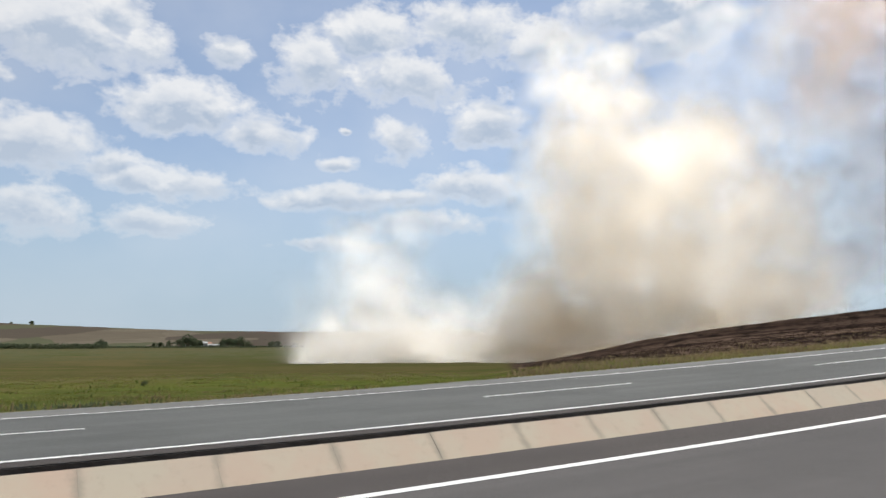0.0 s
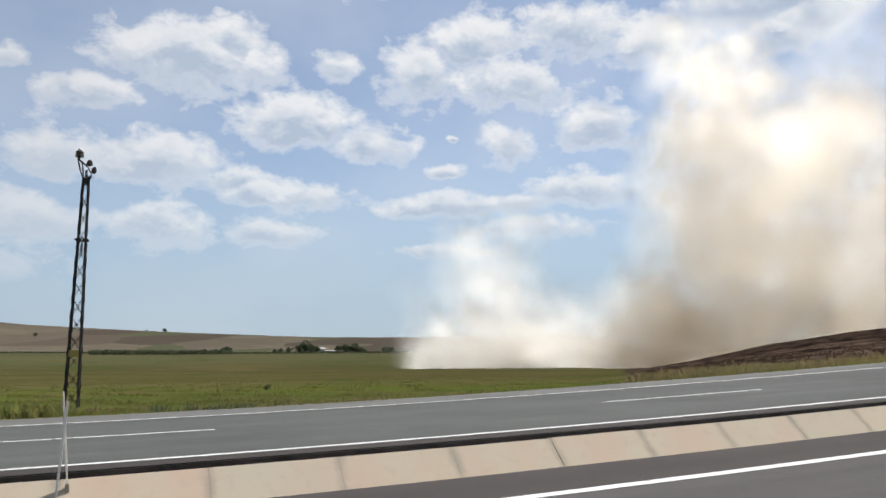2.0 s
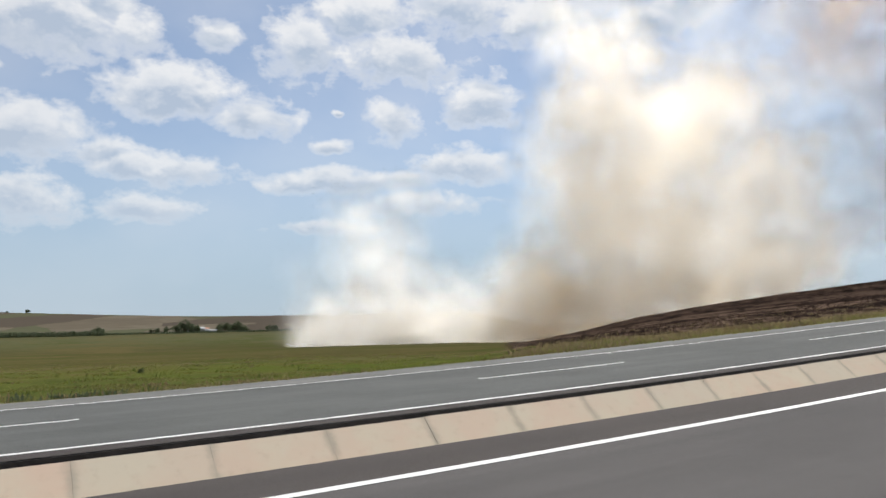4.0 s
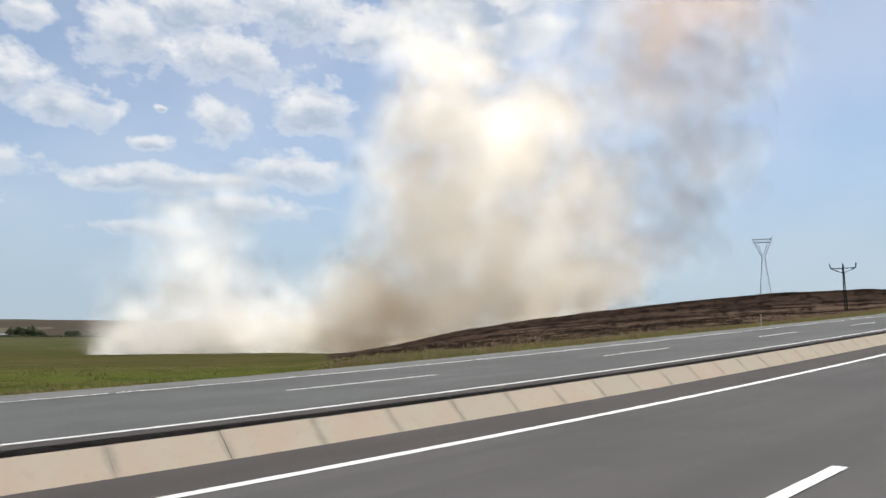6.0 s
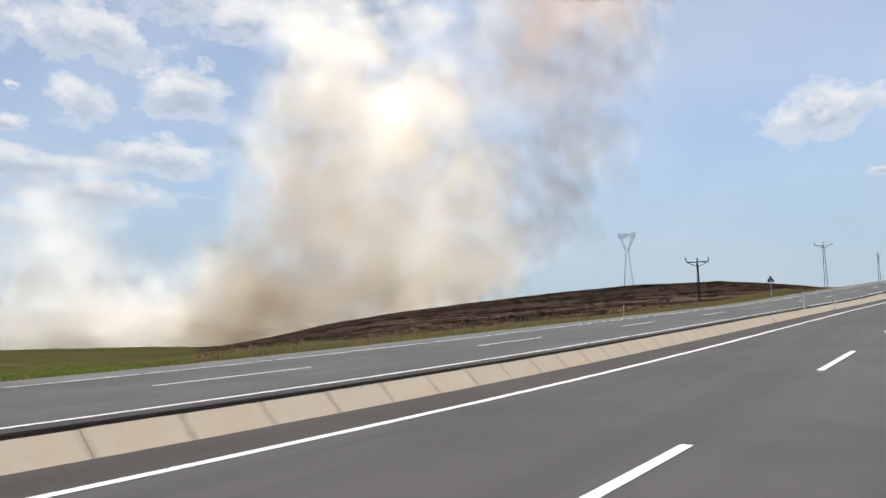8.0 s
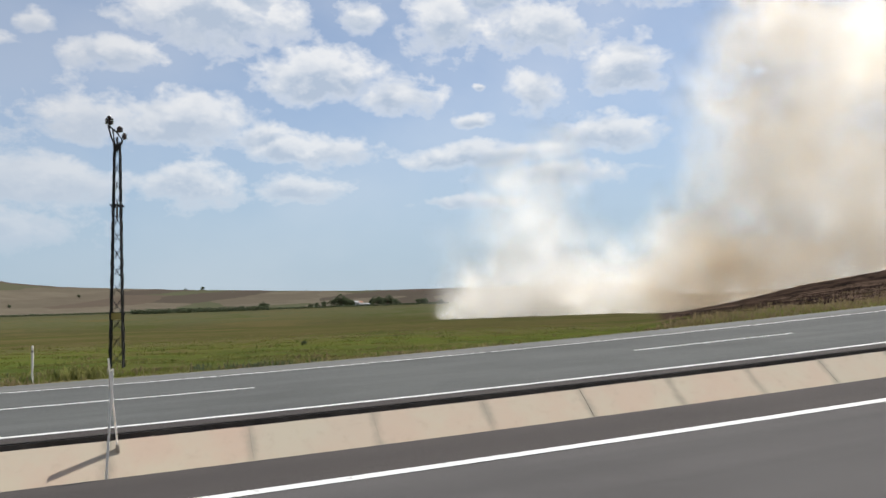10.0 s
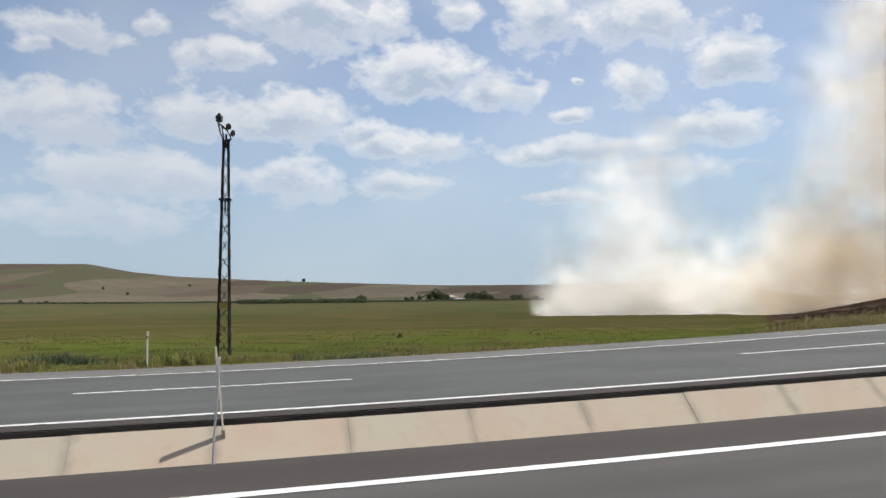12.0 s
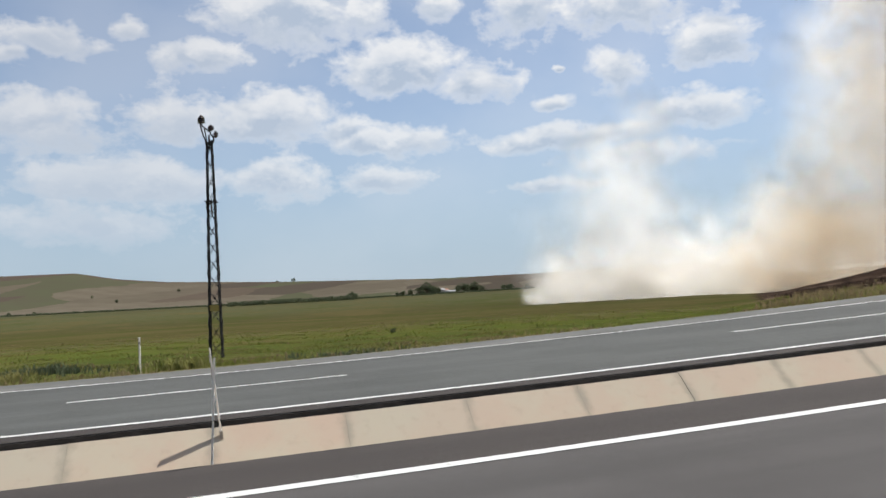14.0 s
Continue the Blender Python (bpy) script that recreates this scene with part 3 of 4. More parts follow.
def lane_dash(s0, d, dz, parent, length=4.5, width=0.12):
    ribbon("lane_dash", [(d - width / 2, dz + 0.006), (d + width / 2, dz + 0.006)], np.linspace(s0, s0 + length, 7), PAINT, parent)


for k in range(-2, 22):
    lane_dash(2.5 + 12 * k, NEAR_DASH, 0.0, near_road)
    lane_dash(-2.6 + 12 * k, FAR_DASH, 0.066, far_road, 4.35)

# ---- paved ditch in the median ----
DITCH = [(8.972, -0.05), (8.90, -0.008), (8.50, -0.40), (8.28, -0.47), (8.0, -0.47), (7.75, -0.42), (7.10, -0.13), (7.02, -0.13)]
ditch = ribbon("ditch_bed", [(d, z - 0.012) for d, z in DITCH], STATIONS, JOINT)
tagged(ditch, "beige concrete slab ditch along the median", "ditch", kind="structure")


def ditch_slab(s0, length, rng):
    gap, tilt = 0.001, rng.uniform(-0.006, 0.006)
    verts, faces, k = [], [], len(DITCH)
    for s in (s0 + gap, s0 + length - gap):
        for dz in (tilt, -0.05):
            for d, z in DITCH:
                verts.append(on_road(s, d, z + dz + 0.005))
    for j in range(k - 1):
        faces.append((j, 2 * k + j, 2 * k + j + 1, j + 1))
        faces.append((j, j + 1, k + j + 1, k + j))
        faces.append((2 * k + j, 3 * k + j, 3 * k + j + 1, 2 * k + j + 1))
    slab = from_data("slab", verts, faces, CONCRETE, ditch)
    layer = slab.data.uv_layers.new(name="UVMap")
    layer.data.foreach_set("uv", [c for l in slab.data.loops for c in ((0.0 if l.vertex_index < 2 * k else 1.0), 0.5)])


def delineator(s, d, dz, lean, height=0.77, width=0.048):
    """A flat white road marker post, its broad side to the traffic."""
    ob = empty("delineator_post", road_frame(s, d, dz) @ pose(0, 0, 0, 0, lean, 0), "slim white plastic marker post leaning on the ditch edge", "post", "marker posts")
    bm = bmesh.new()
    beam(bm, (0, 0, -0.05), (0, 0, height), width, 0.018)
    bmesh.ops.bevel(bm, geom=list(bm.edges), offset=0.005, segments=2, affect="EDGES")
    part("blade", bm, PLASTIC, ob)
    bm = bmesh.new()
    beam(bm, (-0.018, 0, height - 0.17), (-0.018, 0, height - 0.09), width * 0.6, 0.006)
    part("reflector", bm, REFLECTOR, ob, "small dull reflector")
    bm = bmesh.new()
    beam(bm, (0, 0, -0.06), (0, 0, 0.02), width * 1.1, 0.035)
    part("foot", bm, JOINT, ob, "grey foot socket")
    return ob


delineator(-0.25, 8.80, -0.06, -5.6, 0.94)
delineator(-0.30, 7.06, -0.10, 3.0, 0.95)
delineator(53.0, 9.0, 0.0, 1.0, 1.1)
delineator(54.5, 7.5, -0.05, -1.0, 1.1)
delineator(112.0, 9.0, 0.0, 1.0, 1.15)


def verge_marker(p, height, label):
    ob = empty("verge_marker", Matrix.Translation(p), label, "post", "verge markers")
    bm = bmesh.new()
    turned(bm, [(0.026, -0.1), (0.026, height * 0.96), (0.02, height), (0.008, height + 0.01)], 10)
    part("tube", bm, PLASTIC, ob)
    bm = bmesh.new()
    turned(bm, [(0.027, height * 0.82), (0.028, height * 0.83), (0.028, height * 0.88), (0.027, height * 0.89)], 10)
    part("band", bm, JOINT, ob, "dark band near the top")


verge_marker(at_heading(39.7, 21.5), 0.98, "white plastic marker post in the grass verge")
verge_marker(on_road(50.0, 19.7, -0.1), 0.85, "white plastic marker post in the burnt verge")


# ---- poles and pylons ----
def lattice_mast(owner, height, foot, top, panels, bar, mat, fine=True, z0=0.0):
    """Four tapering corner angles with crossed braces between them."""
    corners = ((-1, -1), (1, -1), (1, 1), (-1, 1))

    def corner(k, f):
        w = (foot + (top - foot) * f) / 2
        return Vector((corners[k][0] * w, corners[k][1] * w, z0 + height * f))

    for k in range(4):
        bm = bmesh.new()
        i, j = corners[k]
        angle_bar(bm, corner(k, 0), corner(k, 1), bar, bar * 0.3, (-i, 0, 0), (0, -j, 0))
        part("leg", bm, mat, owner)
    for k in range(4):
        face = None if fine else bmesh.new()
        for p in range(panels):
            f0, f1 = p / panels, (p + 1) / panels
            for a, b in ((corner(k, f0), corner((k + 1) % 4, f1)), (corner((k + 1) % 4, f0), corner(k, f1))):
                bm = bmesh.new() if fine else face
                beam(bm, a, b, bar * (0.8 if fine else 0.55), bar * 0.25)
                if fine:
                    part("brace", bm, mat, owner)
        if not fine:
            part("bracing", face, mat, owner)


def insulator(owner, at, tall=0.34, wide=0.075):
    bm = bmesh.new()
    sheds = [(0.02, 0)]
    for k in range(3):
        z = tall * (0.2 + 0.22 * k)
        sheds += [(wide * 0.45, z - 0.02), (wide, z), (wide * 0.9, z + 0.03), (wide * 0.4, z + 0.05)]
    sheds += [(wide * 0.5, tall * 0.9), (wide * 0.3, tall)]
    turned(bm, sheds, 10, at)
    part("insulator", bm, GLAZE, owner, "brown porcelain pin insulator")


def roadside_pole():
    ob = empty("utility_pole", Matrix.Translation(at_heading(34.5, 29.0)) @ pose(0, 0, 0, 0, 0, 28), "dark steel lattice utility pole in the grass verge", "utility pole", "power line poles")
    h = 8.03
    lattice_mast(ob, h, 0.48, 0.21, 13, 0.055, STEEL_DARK)
    bm = bmesh.new()
    for z in (h * 0.715,):
        beam(bm, (-0.22, -0.16, z), (0.22, -0.16, z), 0.055)
        beam(bm, (-0.22, 0.16, z), (0.22, 0.16, z), 0.055)
    beam(bm, (0, -0.14, h * 0.665), (0, -0.14, h * 0.715), 0.26, 0.012)
    beam(bm, (0, 0.14, h * 0.665), (0, 0.14, h * 0.715), 0.26, 0.012)
    part("splice_collar", bm, STEEL_DARK, ob, "bolted collar where the mast sections meet")
    bm = bmesh.new()
    beam(bm, (-0.16, -0.235, 1.8), (0.16, -0.235, 1.8), 0.012, 0.22)
    part("warning_plate", bm, YELLOW, ob, "small faded yellow plate")
    # curved cross arm, seen nearly end on
    bm = bmesh.new()
    for y in (-0.06, 0.06):
        pts = [(-0.30, y, h + 0.62), (-0.16, y, h + 0.52), (0.02, y, h + 0.36), (0.15, y, h + 0.14), (0.17, y, h + 0.02), (0.08, y, h - 0.10)]
        for a, b in zip(pts, pts[1:]):
            beam(bm, a, b, 0.05, 0.04)
        beam(bm, (-0.30, y, h + 0.62), (-0.20, y, h + 0.20), 0.045)
        beam(bm, (-0.20, y, h + 0.20), (-0.08, y, h - 0.10), 0.045)
        beam(bm, (-0.16, y, h + 0.52), (-0.08, y, h - 0.05), 0.035)
    part("cross_arm", bm, STEEL_DARK, ob, "bent steel cross arm")
    bm = bmesh.new()
    beam(bm, (0, 0, h - 0.3), (0, 0, h + 0.22), 0.07)
    part("arm_post", bm, STEEL_DARK, ob)
    insulator(ob, (-0.26, 0, h + 0.63), 0.36, 0.15)
    insulator(ob, (0.08, 0, h + 0.38), 0.24, 0.11)
    insulator(ob, (0.24, 0, h + 0.12), 0.26, 0.09)


def hill_pole(az, r, height, label, turn, mat=STEEL_DARK, arm=1.0, bar=0.13):
    ob = empty("utility_pole", Matrix.Translation(at_heading(az, r)) @ pose(0, 0, -0.2, 0, 0, turn), label, "utility pole", "power line poles")
    lattice_mast(ob, height, height * 0.075, height * 0.035, 10, bar, mat, fine=False)
    bm = bmesh.new()
    w = 2.4 * arm
    beam(bm, (-w, 0, height + 0.25), (w, 0, height + 0.25), 0.16)
    for q in (-1, 1):
        beam(bm, (q * w * 0.9, 0, height + 0.2), (q * w * 0.25, 0, height - 0.45), 0.12)
        beam(bm, (q * w * 0.25, 0, height - 0.45), (0, 0, height - 0.6), 0.12)
        beam(bm, (q * w, 0, height + 0.2), (q * w * 1.06, 0, height + 0.75), 0.16)
    beam(bm, (0, 0, height - 0.7), (0, 0, height + 0.9), 0.2)
    part("cross_arm", bm, mat, ob)
    for q in (-1.06, 0, 1.06):
        insulator(ob, (q * w, 0, height + 0.6), 0.6, 0.16)


def power_pylon(az, r, height, turn):
    ob = empty("pylon", Matrix.Translation(at_heading(az, r)) @ pose(0, 0, -0.5, 0, 0, turn), "tall steel lattice pylon behind the hill, pale with painted haze", "pylon")
    waist = height * 0.70
    lattice_mast(ob, waist, height * 0.19, height * 0.045, 7, 0.24, STEEL_PALE, fine=False)
    for q in (-1, 1):
        bm = bmesh.new()
        for y in (-0.5, 0.5):
            beam(bm, (q * height * 0.03, y, waist), (q * height * 0.125, y, height * 0.93), 0.28)
            beam(bm, (q * height * 0.005, y, waist), (q * height * 0.075, y, height * 0.93), 0.22)
            for k in range(4):
                f0, f1 = k / 4, (k + 1) / 4
                z0, z1 = waist + (height * 0.93 - waist) * f0, waist + (height * 0.93 - waist) * f1
                beam(bm, (q * height * (0.03 + 0.095 * f0), y, z0), (q * height * (0.005 + 0.07 * f1), y, z1), 0.18)
        part("fork", bm, STEEL_PALE, ob)
    bm = bmesh.new()
    for z in (height * 0.93, height * 0.985):
        for y in (-0.5, 0.5):
            beam(bm, (-height * 0.15, y, z), (height * 0.15, y, z), 0.28)
    for k in range(9):
        x0, x1 = height * (-0.15 + 0.30 * k / 9), height * (-0.15 + 0.30 * (k + 1) / 9)
        beam(bm, (x0, 0, height * (0.93 if k % 2 else 0.985)), (x1, 0, height * (0.985 if k % 2 else 0.93)), 0.28)
    for q in (-1, 1):
        beam(bm, (q * height * 0.13, 0, height * 0.985), (q * height * 0.16, 0, height * 1.03), 0.22)
    part("cross_beam", bm, STEEL_PALE, ob)


roadside_pole()
hill_pole(-41.75, 150, 7.2, "dark steel utility pole with a forked cross arm", -40, STEEL_DARK, 0.8, 0.14)
hill_pole(-49.95, 255, 14.0, "weathered lattice utility pole beyond the hill brow", -48, STEEL_PALE, 0.95)
hill_pole(-53.1, 340, 14.0, "far lattice utility pole beside the crest", -50, STEEL_PALE, 0.35)
power_pylon(-36.8, 470, 35, -38)


def warning_sign(s, d):
    """A triangular road sign seen from behind."""
    ob = empty("road_sign", road_frame(s, d, -0.1), "triangular road sign seen from its dark back", "road sign")
    bm = bmesh.new()
    turned(bm, [(0.035, -0.3), (0.035, 2.4), (0.02, 2.42)], 8)
    part("post", bm, STEEL_PALE, ob)
    bm = bmesh.new()
    front = [bm.verts.new(v) for v in ((0.06, -0.40, 1.75), (0.06, 0.40, 1.75), (0.06, 0.05, 2.45), (0.06, -0.05, 2.45))]
    back = [bm.verts.new(v.co - Vector((0.02, 0, 0))) for v in front]
    bm.faces.new(front)
    bm.faces.new(back[::-1])
    for k in range(4):
        bm.faces.new((front[k], back[k], back[(k + 1) % 4], front[(k + 1) % 4]))
    part("plate", bm, STEEL_DARK, ob)
    for z, w in ((1.9, 0.22), (2.15, 0.12)):
        bm = bmesh.new()
        beam(bm, (0.025, -w, z), (0.025, w, z), 0.05)
        part("bracket", bm, STEEL_PALE, ob)


warning_sign(90, 20.2)


# ---- plants ----
def scatter_tufts(name, spots, mat, height, blades, label, category):
    """Many small clumps of grass blades in one mesh."""
    rng = np.random.default_rng(len(spots))
    verts, faces = [], []
    for x, y, z, big in spots:
        for _ in range(blades):
            a, lean, h = rng.uniform(0, math.tau), rng.uniform(0.1, 0.9), height * big * rng.uniform(0.5, 1.15)
            w = h * rng.uniform(0.07, 0.16)
            bx, by = x + rng.normal(0, 0.16 * big), y + rng.normal(0, 0.16 * big)
            dx, dy = math.cos(a), math.sin(a)
            i = len(verts)
            verts += [(bx - dy * w, by + dx * w, z - 0.05), (bx + dy * w, by - dx * w, z - 0.05),
                      (bx + dx * lean * h * 0.4 + dy * w * 0.7, by + dy * lean * h * 0.4 - dx * w * 0.7, z + h * 0.6),
                      (bx + dx * lean * h * 0.4 - dy * w * 0.7, by + dy * lean * h * 0.4 + dx * w * 0.7, z + h * 0.6),
                      (bx + dx * lean * h, by + dy * lean * h, z + h)]
            faces += [(i, i + 1, i + 2, i + 3), (i + 3, i + 2, i + 4)]
    ob = from_data(name, verts, faces, mat)
    return tagged(ob, label, category, kind="stuff")


def verge_spots(count, d_lo, d_hi, s_lo, s_hi, seed, power=2.0, size=(0.6, 1.3), clump=0.0, on_burn=False):
    rng = np.random.default_rng(seed)
    s = rng.uniform(s_lo, s_hi, count * 3)
    d = d_lo + (d_hi - d_lo) * rng.uniform(0, 1, count * 3) ** power
    if clump:
        keep = np.sin(s * 1.7 + 2.1 * np.sin(d * 0.6)) + np.sin(s * 0.53 + d * 0.8) + rng.normal(0, 0.6, count * 3) > clump
        s, d = s[keep], d[keep]
    s, d = s[:count], d[:count]
    d = d + bend(s)
    x, y = U.x * s + N.x * d, U.y * s + N.y * d
    z, burnt, _ = ground_z(x, y)
    if on_burn:
        keep = burnt > rng.uniform(0.5, 1.0, len(burnt))
        s, x, y, z = s[keep], x[keep], y[keep], z[keep]
    return np.stack([x, y, z, rng.uniform(*size, len(x))], -1).tolist()


scatter_tufts("meadow_grass", verge_spots(9000, 23, 75, -22, 40, 7, 1.5, (0.6, 1.5), 0.5), MEADOW, 0.085, 5, "bright green meadow grass in patches", "grass")
scatter_tufts("meadow_weeds", verge_spots(1300, 20.5, 60, -22, 34, 8, 1.6, (0.6, 1.9), 1.5), WEED, 0.13, 6, "dark green weeds scattered in the meadow", "weeds")
scatter_tufts("dry_grass", verge_spots(3000, 28, 90, -24, 40, 9, 1.0, (0.7, 1.5), 0.9), DRY, 0.10, 4, "straw-coloured seed heads in the meadow", "grass")
scatter_tufts("verge_grass", verge_spots(7000, 19.3, 36, -14, 26, 1, 1.6, (0.5, 1.4), -0.3), GRASS, 0.085, 7, "yellow-green uncut roadside grass", "grass")
scatter_tufts("verge_grass", verge_spots(5000, 19.3, 24, 18, 95, 2, 1.6, (0.6, 1.4)), GRASS, 0.17, 6, "yellow-green grass below the burnt slope", "grass")
scatter_tufts("dry_grass", verge_spots(2600, 19.2, 30, -14, 95, 3, 1.5, (0.8, 1.5), 0.8), DRY, 0.16, 5, "dry straw-coloured grass tufts", "grass")
scatter_tufts("dry_grass", verge_spots(4200, 19.6, 26.5, 18, 110, 6, 1.0, (0.6, 1.5), 0.2), DRY, 0.24, 6, "pale dry grass along the foot of the burnt slope", "grass")
scatter_tufts("burnt_stubble", verge_spots(5000, 24, 75, 22, 130, 4, 1.0, (0.7, 1.5), 0.0, True), CHAR, 0.17, 5, "charred stubble on the burnt hill", "stubble")
scatter_tufts("unburnt_stubble", verge_spots(2200, 23, 60, 18, 120, 5, 1.0, (0.7, 1.4), 1.0, True), DRY, 0.19, 4, "unburnt tan stubble rows", "stubble")


def weed_clump(az, r, spread, count, height, mat, label, seed):
    rng = np.random.default_rng(seed)
    c, spots = at_heading(az, r), []
    for _ in range(count):
        x, y = c.x + rng.normal(0, spread), c.y + rng.normal(0, spread * 0.5)
        spots.append((x, y, land(x, y), rng.uniform(0.5, 1.3)))
    scatter_tufts("weed_clump", spots, mat, height, 6, label, "weeds")


weed_clump(36.9, 24.0, 0.55, 70, 0.32, GRASS, "tall yellow-green weeds beside the pole", 31)
weed_clump(45.6, 27.0, 0.9, 90, 0.26, LEAF, "dark green weeds in the verge", 32)
weed_clump(47.6, 25.0, 0.6, 60, 0.24, GRASS, "yellow-green weeds in the verge", 33)
weed_clump(25.0, 23.5, 0.9, 70, 0.22, LEAF, "dark green weeds in the verge", 34)
weed_clump(8.0, 25.5, 0.9, 80, 0.28, GRASS, "yellow-green weeds in the verge", 35)


def leafy(name, m, size, seed, label, category, group, leaves=260, trunk=0.25, mat=LEAF):
    """A trunk with limbs and a crown of many small leaf clumps."""
    rng = np.random.default_rng(seed)
    ob = empty(name, m, label, category, group)
    bm = bmesh.new()
    h = size * trunk
    pts = [Vector((0, 0, -0.2)), Vector((size * 0.02, 0, h)), Vector((-size * 0.02, size * 0.02, size * 0.6))]
    for k, (a, b) in enumerate(zip(pts, pts[1:])):
        beam(bm, a, b, size * (0.06 - 0.02 * k))
    for k in range(5):
        q = k * 1.256 + seed
        beam(bm, (0, 0, h * 0.9), (math.cos(q) * size * 0.3, math.sin(q) * size * 0.3, size * rng.uniform(0.45, 0.7)), size * 0.022)
    part("trunk", bm, BARK, ob)
    verts, faces = [], []
    lobes = [(rng.normal(0, 0.2, 3) * (1, 1, 0.6), rng.uniform(0.22, 0.36)) for _ in range(9)]
    for _ in range(leaves):
        c, lr = lobes[rng.integers(9)]
        v = rng.normal(0, 1, 3)
        p = (c + v / np.linalg.norm(v) * lr * rng.uniform(0.6, 1.0)) * size + np.array((0, 0, size * (trunk + 0.38)))
        p[2] = max(p[2], size * trunk * 0.5)
        a, b = rng.normal(0, 1, 3), rng.normal(0, 1, 3)
        a, b = a / np.linalg.norm(a) * size * 0.07, b / np.linalg.norm(b) * size * 0.07
        i = len(verts)
        verts += [p - a, p + b, p + a, p - b]
        faces += [(i, i + 1, i + 2), (i, i + 2, i + 3)]
    from_data("crown", verts, faces, mat, ob)
    return ob


TREES = [  # heading, distance, size
    (24.4, 640, 11), (28.7, 1585, 14), (29.9, 1590, 7), (11.1, 600, 7), (12.4, 820, 13), (12.9, 900, 12), (19.9, 830, 12), (19.3, 820, 15), (18.7, 830, 20),
    (18.3, 850, 17), (17.9, 860, 15), (16.3, 850, 14), (16.0, 830, 17), (15.6, 850, 15), (15.2, 840, 18), (14.9, 860, 13), (14.5, 850, 11), (21.0, 880, 9), (20.5, 860, 11)]
for k, (a, r, size) in enumerate(TREES):
    leafy("tree", Matrix.Translation(at_heading(a, r)), size * 0.66, k + 1, "broad dark green field tree", "tree", "village trees", 420, 0.08)
for k, (a, r, size) in enumerate(((40.9, 1100, 5), (42.5, 1150, 4), (36.8, 1250, 6), (46, 720, 4), (47.5, 730, 4), (21.6, 45, 0.36))):
    leafy("bush", Matrix.Translation(at_heading(a, r)), size, k + 40, "low round dark bush in the fields", "bush", "field bushes", 320, 0.03)


def hedge(az0, az1, r, height, seed):
    rng = np.random.default_rng(seed)
    verts, faces = [], []
    for _ in range(2600):
        a, h = rng.uniform(az0, az1), height * (0.5 + 0.5 * math.sin(rng.uniform(0, 3.1)))
        p = at_heading(a, r + rng.uniform(-6, 6)) + Vector((0, 0, rng.uniform(0, h)))
        for _ in range(1):
            u, v = Vector(rng.normal(0, 1, 3)).normalized() * 0.8, Vector(rng.normal(0, 1, 3)).normalized() * 0.8
            i = len(verts)
            verts += [p - u, p + v, p + u, p - v]
            faces += [(i, i + 1, i + 2), (i, i + 2, i + 3)]
    return tagged(from_data("hedge", verts, faces, LEAF), "dark hedge line across the fields", "hedge", kind="stuff")


hedge(24.0, 33.5, 610, 3.6, 1)
hedge(10.5, 24.0, 640, 1.2, 2)
hedge(33.5, 50.0, 690, 1.2, 3)


def house(az, r, length, depth, height, roof_mat, label, turn=0.0):
    ob = empty("house", Matrix.Translation(at_heading(az, r)) @ pose(0, 0, 0, 0, 0, az + turn), label, "house", "village houses")
    bm = bmesh.new()
    lo = [bm.verts.new(v) for v in ((-length / 2, -depth / 2, -1), (length / 2, -depth / 2, -1), (length / 2, depth / 2, -1), (-length / 2, depth / 2, -1))]
    hi = [bm.verts.new(v.co + Vector((0, 0, height + 1))) for v in lo]
    g = [bm.verts.new((q * length / 2, 0, height * 1.35)) for q in (-1, 1)]
    for k in (0, 2):
        bm.faces.new((lo[k], lo[k + 1], hi[k + 1], hi[k]))
    bm.faces.new((lo[1], lo[2], hi[2], g[1], hi[1]))
    bm.faces.new((lo[3], lo[0], hi[0], g[0], hi[3]))
    part("wall", bm, WALL_WHITE, ob)
    bm = bmesh.new()
    for q in (-1, 1):
        a, b = height * 0.96, height * 1.38
        v = [(-length / 2 - 0.4, q * (depth / 2 + 0.5), a), (length / 2 + 0.4, q * (depth / 2 + 0.5), a), (length / 2 + 0.4, 0, b), (-length / 2 - 0.4, 0, b)]
        low = [bm.verts.new(p) for p in v]
        top = [bm.verts.new(Vector(p) + Vector((0, 0, 0.2))) for p in v]
        bm.faces.new(low)
        bm.faces.new(top)
        for k in range(4):
            bm.faces.new((low[k], low[(k + 1) % 4], top[(k + 1) % 4], top[k]))
    part("roof", bm, roof_mat, ob)
    for x in np.linspace(-length * 0.34, length * 0.34, 3):
        bm = bmesh.new()
        beam(bm, (x, -depth / 2 - 0.05, height * 0.4), (x, -depth / 2 - 0.05, height * 0.72), 1.0, 0.14)
        part("window", bm, GLASS_DARK, ob)


house(16.95, 800, 11, 6, 1.9, ROOF_SHEET, "long low white shed with a pale sheet roof", 6)
house(18.55, 880, 9, 8, 5, ROOF_TILE, "small whitewashed village house with a tiled roof", -8)
house(17.75, 880, 12, 8, 4.5, ROOF_SHEET, "whitewashed village house with a pale roof", 4)
house(17.35, 900, 8, 8, 4.2, ROOF_TILE, "small whitewashed village house with a tiled roof", 10)


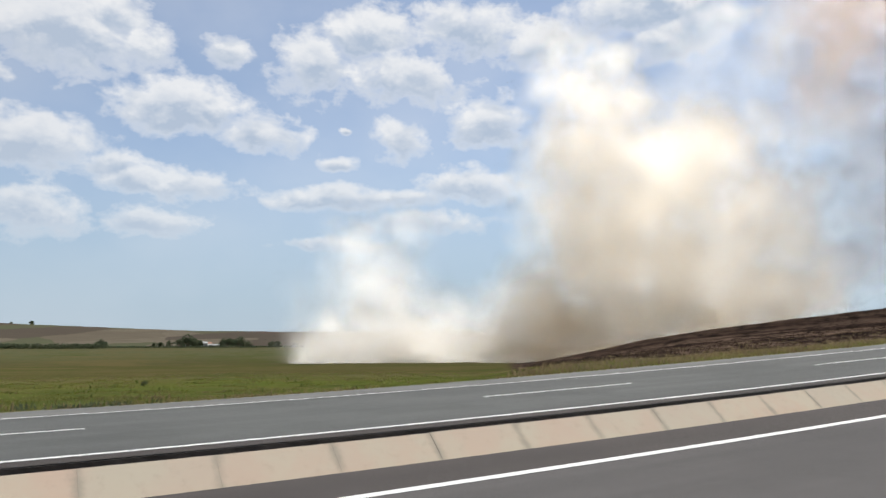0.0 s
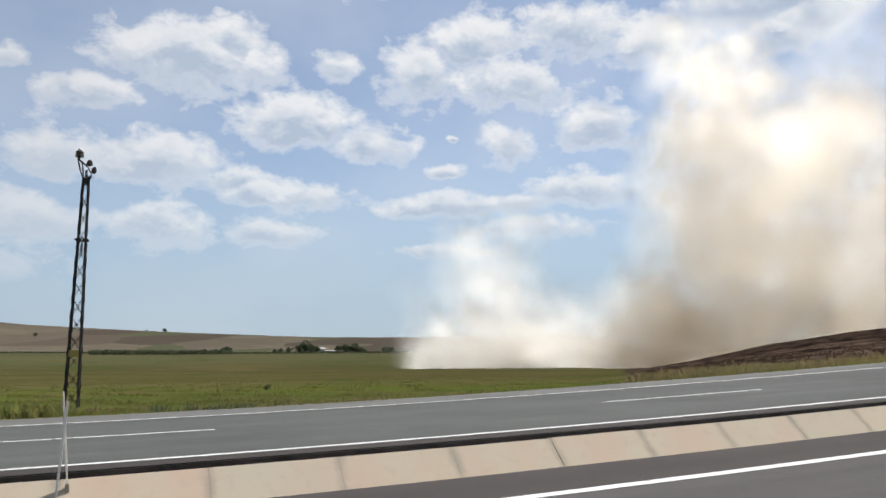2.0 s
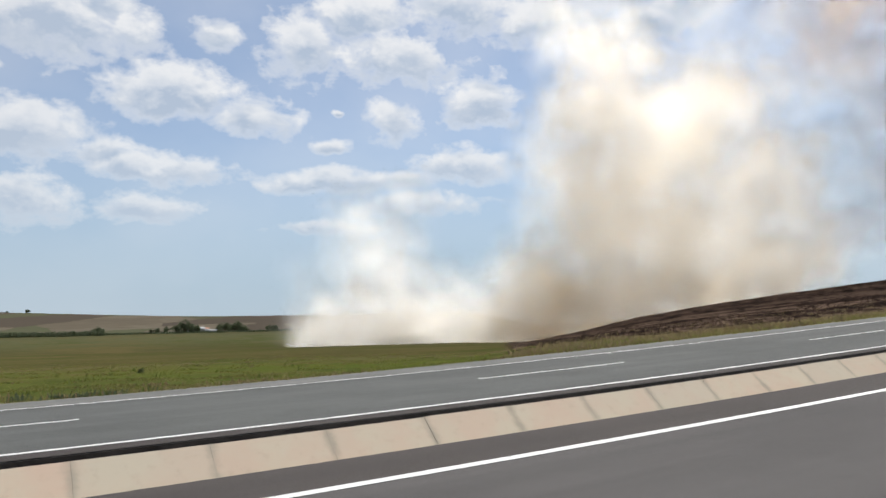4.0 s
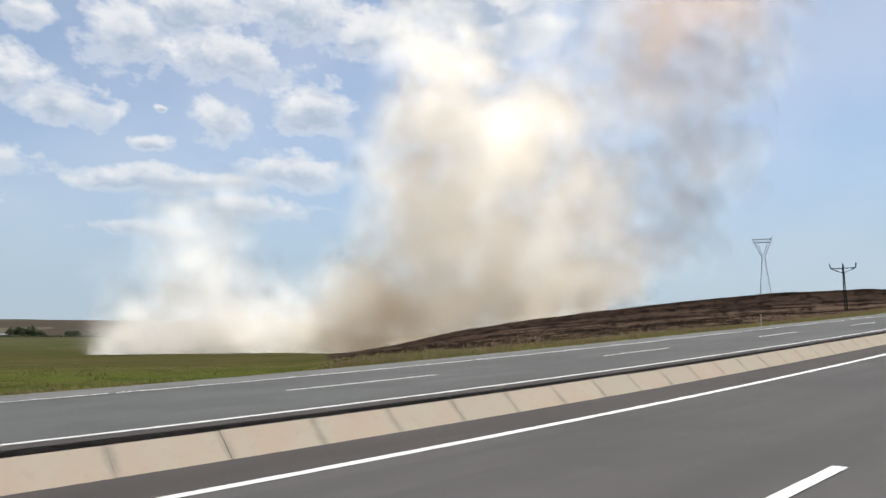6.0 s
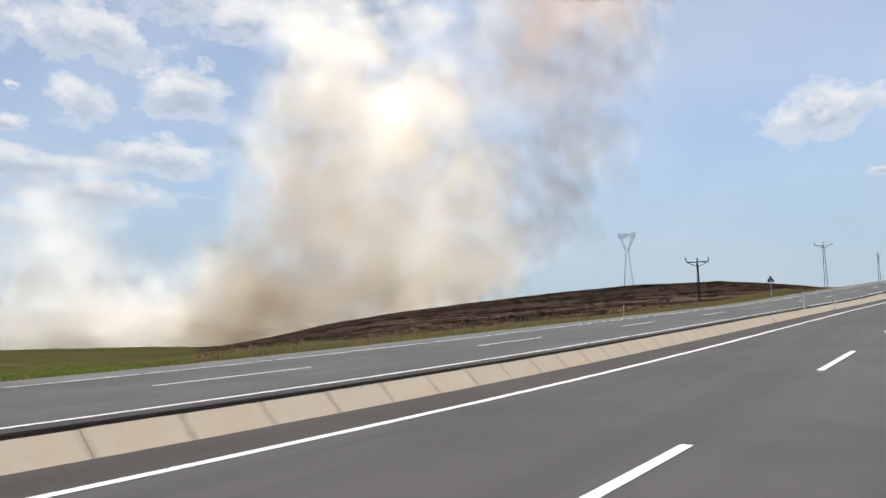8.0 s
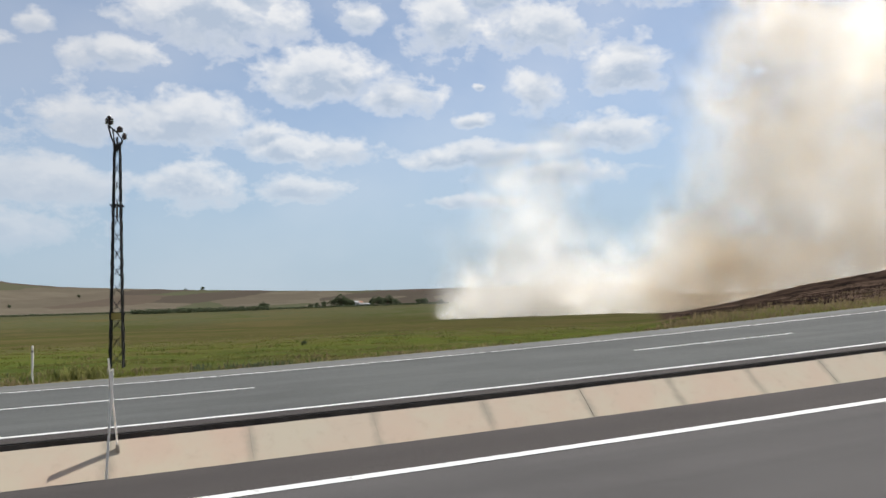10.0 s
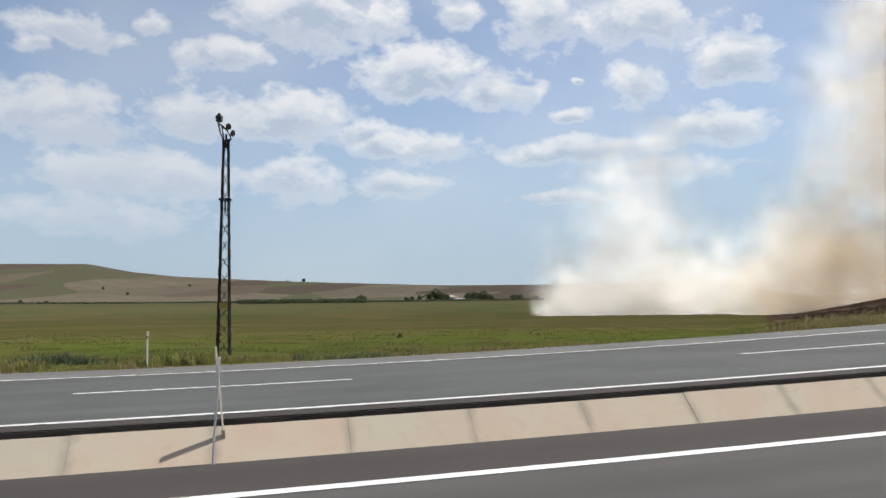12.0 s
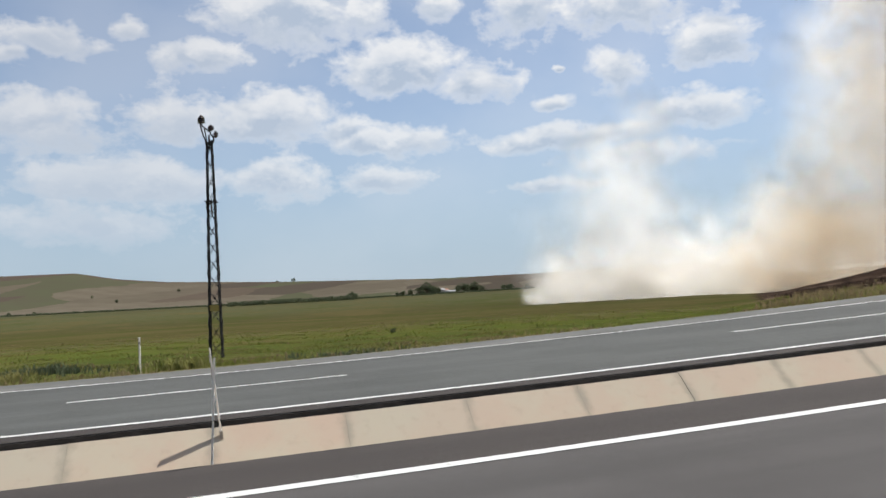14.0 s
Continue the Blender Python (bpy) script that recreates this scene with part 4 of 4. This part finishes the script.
# ---- smoke ----
def puff(verts, faces, uvs, centre, radius, facing, spin, rng):
    """One shallow domed wisp: a rounded sheet with a soft rim."""
    z = facing.normalized()
    x = z.cross(Vector((math.cos(spin), 0.3, math.sin(spin)))).normalized()
    y = z.cross(x)
    i, seg = len(verts), 9
    squash = rng.uniform(0.75, 1.0)
    verts.append(centre + z * radius * 0.35)
    uvs.append((0.0, 0.0))
    for f in (0.55, 1.0):
        for k in range(seg):
            q = k * math.tau / seg
            verts.append(centre + x * (math.cos(q) * radius * f) + y * (math.sin(q) * radius * f * squash) + z * radius * 0.35 * (1 - f * f))
            uvs.append((math.cos(q) * f, math.sin(q) * f))
    for k in range(seg):
        n = (k + 1) % seg
        faces.append((i, i + 1 + k, i + 1 + n))
        faces.append((i + 1 + k, i + 1 + seg + k, i + 1 + seg + n, i + 1 + n))


BILLOWS = []


def smoke_plume(label, lobes, deep, mat, count, seed):
    """Billows of soft wisps: each (x, z, radius) of a lobe, deep metres ahead."""
    rng = np.random.default_rng(seed)
    ob = empty("smoke_plume", pose(0, deep, 0), label, "smoke", "smoke of the field fire")
    for x, z, r in lobes:
        r = r * 1.3
        verts, faces, uvs = [], [], []
        for k in range(count):
            v = rng.normal(0, 1, 3) * (1, 0.8, 1)
            v = v / np.linalg.norm(v) * r * 1.05 * rng.uniform(0, 1) ** 0.5
            tilt = rng.normal(0, 0.28, 3)
            puff(verts, faces, uvs, Vector(v), r * rng.uniform(0.4, 0.9), Vector((tilt[0], -1.0 + tilt[1] * 0.4, tilt[2] - 0.12)), rng.uniform(0, math.tau), rng)
        b = from_data("billow", verts, faces, mat, ob, smooth=True)
        layer = b.data.uv_layers.new(name="UVMap")
        flat = np.array(uvs, np.float32)[[l.vertex_index for l in b.data.loops]]
        layer.data.foreach_set("uv", flat.reshape(-1))
        b["kind"] = "stuff"
        BILLOWS.append((b, x, rng.uniform(-0.25, 0.25) * r, z + 1.1, rng.uniform(-1, 1)))
    return ob


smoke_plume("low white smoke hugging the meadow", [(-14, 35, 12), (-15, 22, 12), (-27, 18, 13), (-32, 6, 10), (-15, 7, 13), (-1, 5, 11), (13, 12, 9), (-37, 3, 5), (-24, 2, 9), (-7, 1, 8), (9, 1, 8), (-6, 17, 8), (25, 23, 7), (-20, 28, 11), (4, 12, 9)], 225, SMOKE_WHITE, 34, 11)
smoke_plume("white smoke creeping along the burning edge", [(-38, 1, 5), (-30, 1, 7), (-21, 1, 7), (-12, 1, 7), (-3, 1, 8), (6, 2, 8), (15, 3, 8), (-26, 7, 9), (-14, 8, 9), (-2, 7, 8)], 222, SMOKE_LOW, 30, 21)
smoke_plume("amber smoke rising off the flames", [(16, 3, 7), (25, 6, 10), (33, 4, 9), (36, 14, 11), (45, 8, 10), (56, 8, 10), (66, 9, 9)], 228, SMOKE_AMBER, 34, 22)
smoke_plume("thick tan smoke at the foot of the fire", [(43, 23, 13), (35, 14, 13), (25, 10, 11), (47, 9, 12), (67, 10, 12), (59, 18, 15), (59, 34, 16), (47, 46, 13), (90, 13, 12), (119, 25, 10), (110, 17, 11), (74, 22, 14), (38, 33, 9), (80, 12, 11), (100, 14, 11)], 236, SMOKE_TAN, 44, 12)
# thin darker lobes before the column, added as the shade of its folds
smoke_plume("dull tan smoke standing for shaded folds in the column", [(55, 91, 11), (108, 84, 8), (106, 65, 10), (101, 50, 9), (48, 56, 10), (60, 42, 12)], 231, SMOKE_FOLD_SHADE, 26, 17)
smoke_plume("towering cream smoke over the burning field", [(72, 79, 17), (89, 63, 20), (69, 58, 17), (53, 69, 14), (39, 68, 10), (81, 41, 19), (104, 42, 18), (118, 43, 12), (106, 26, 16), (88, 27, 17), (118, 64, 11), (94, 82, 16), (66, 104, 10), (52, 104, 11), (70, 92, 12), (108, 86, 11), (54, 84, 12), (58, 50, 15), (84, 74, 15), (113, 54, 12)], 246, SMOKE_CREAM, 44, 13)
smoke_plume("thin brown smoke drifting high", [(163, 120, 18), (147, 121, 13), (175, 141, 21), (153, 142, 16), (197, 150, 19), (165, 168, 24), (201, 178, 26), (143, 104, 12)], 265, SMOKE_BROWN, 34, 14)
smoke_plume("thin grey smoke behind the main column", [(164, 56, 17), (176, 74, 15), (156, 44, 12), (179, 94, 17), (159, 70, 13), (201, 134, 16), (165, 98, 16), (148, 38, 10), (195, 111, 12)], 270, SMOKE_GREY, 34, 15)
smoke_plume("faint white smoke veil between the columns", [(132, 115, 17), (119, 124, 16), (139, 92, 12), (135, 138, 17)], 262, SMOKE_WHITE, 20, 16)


# ---- ditch slabs ----
slab_rng = np.random.default_rng(8)
for k in range(-9, 60):
    ditch_slab(-1.80 + 1.463 * k, 1.463, slab_rng)


# ---- what moves: the smoke rises and drifts ----
def motions():
    for b, x, y, z, spin in BILLOWS:
        vx, vz = min(0.017 * z, 1.5), min(0.020 * z, 1.8)
        rows = []
        for t in (0.0, 2.0, 4.5, 7.0, 9.5, 12.0, 14.0):
            k = t - 6.5
            rows.append((t, pose(x + vx * k, y, z + vz * k, spin * k * 0.5, spin * k * 2.2, spin * k * 0.4)))
        walk(b, rows)


motions()
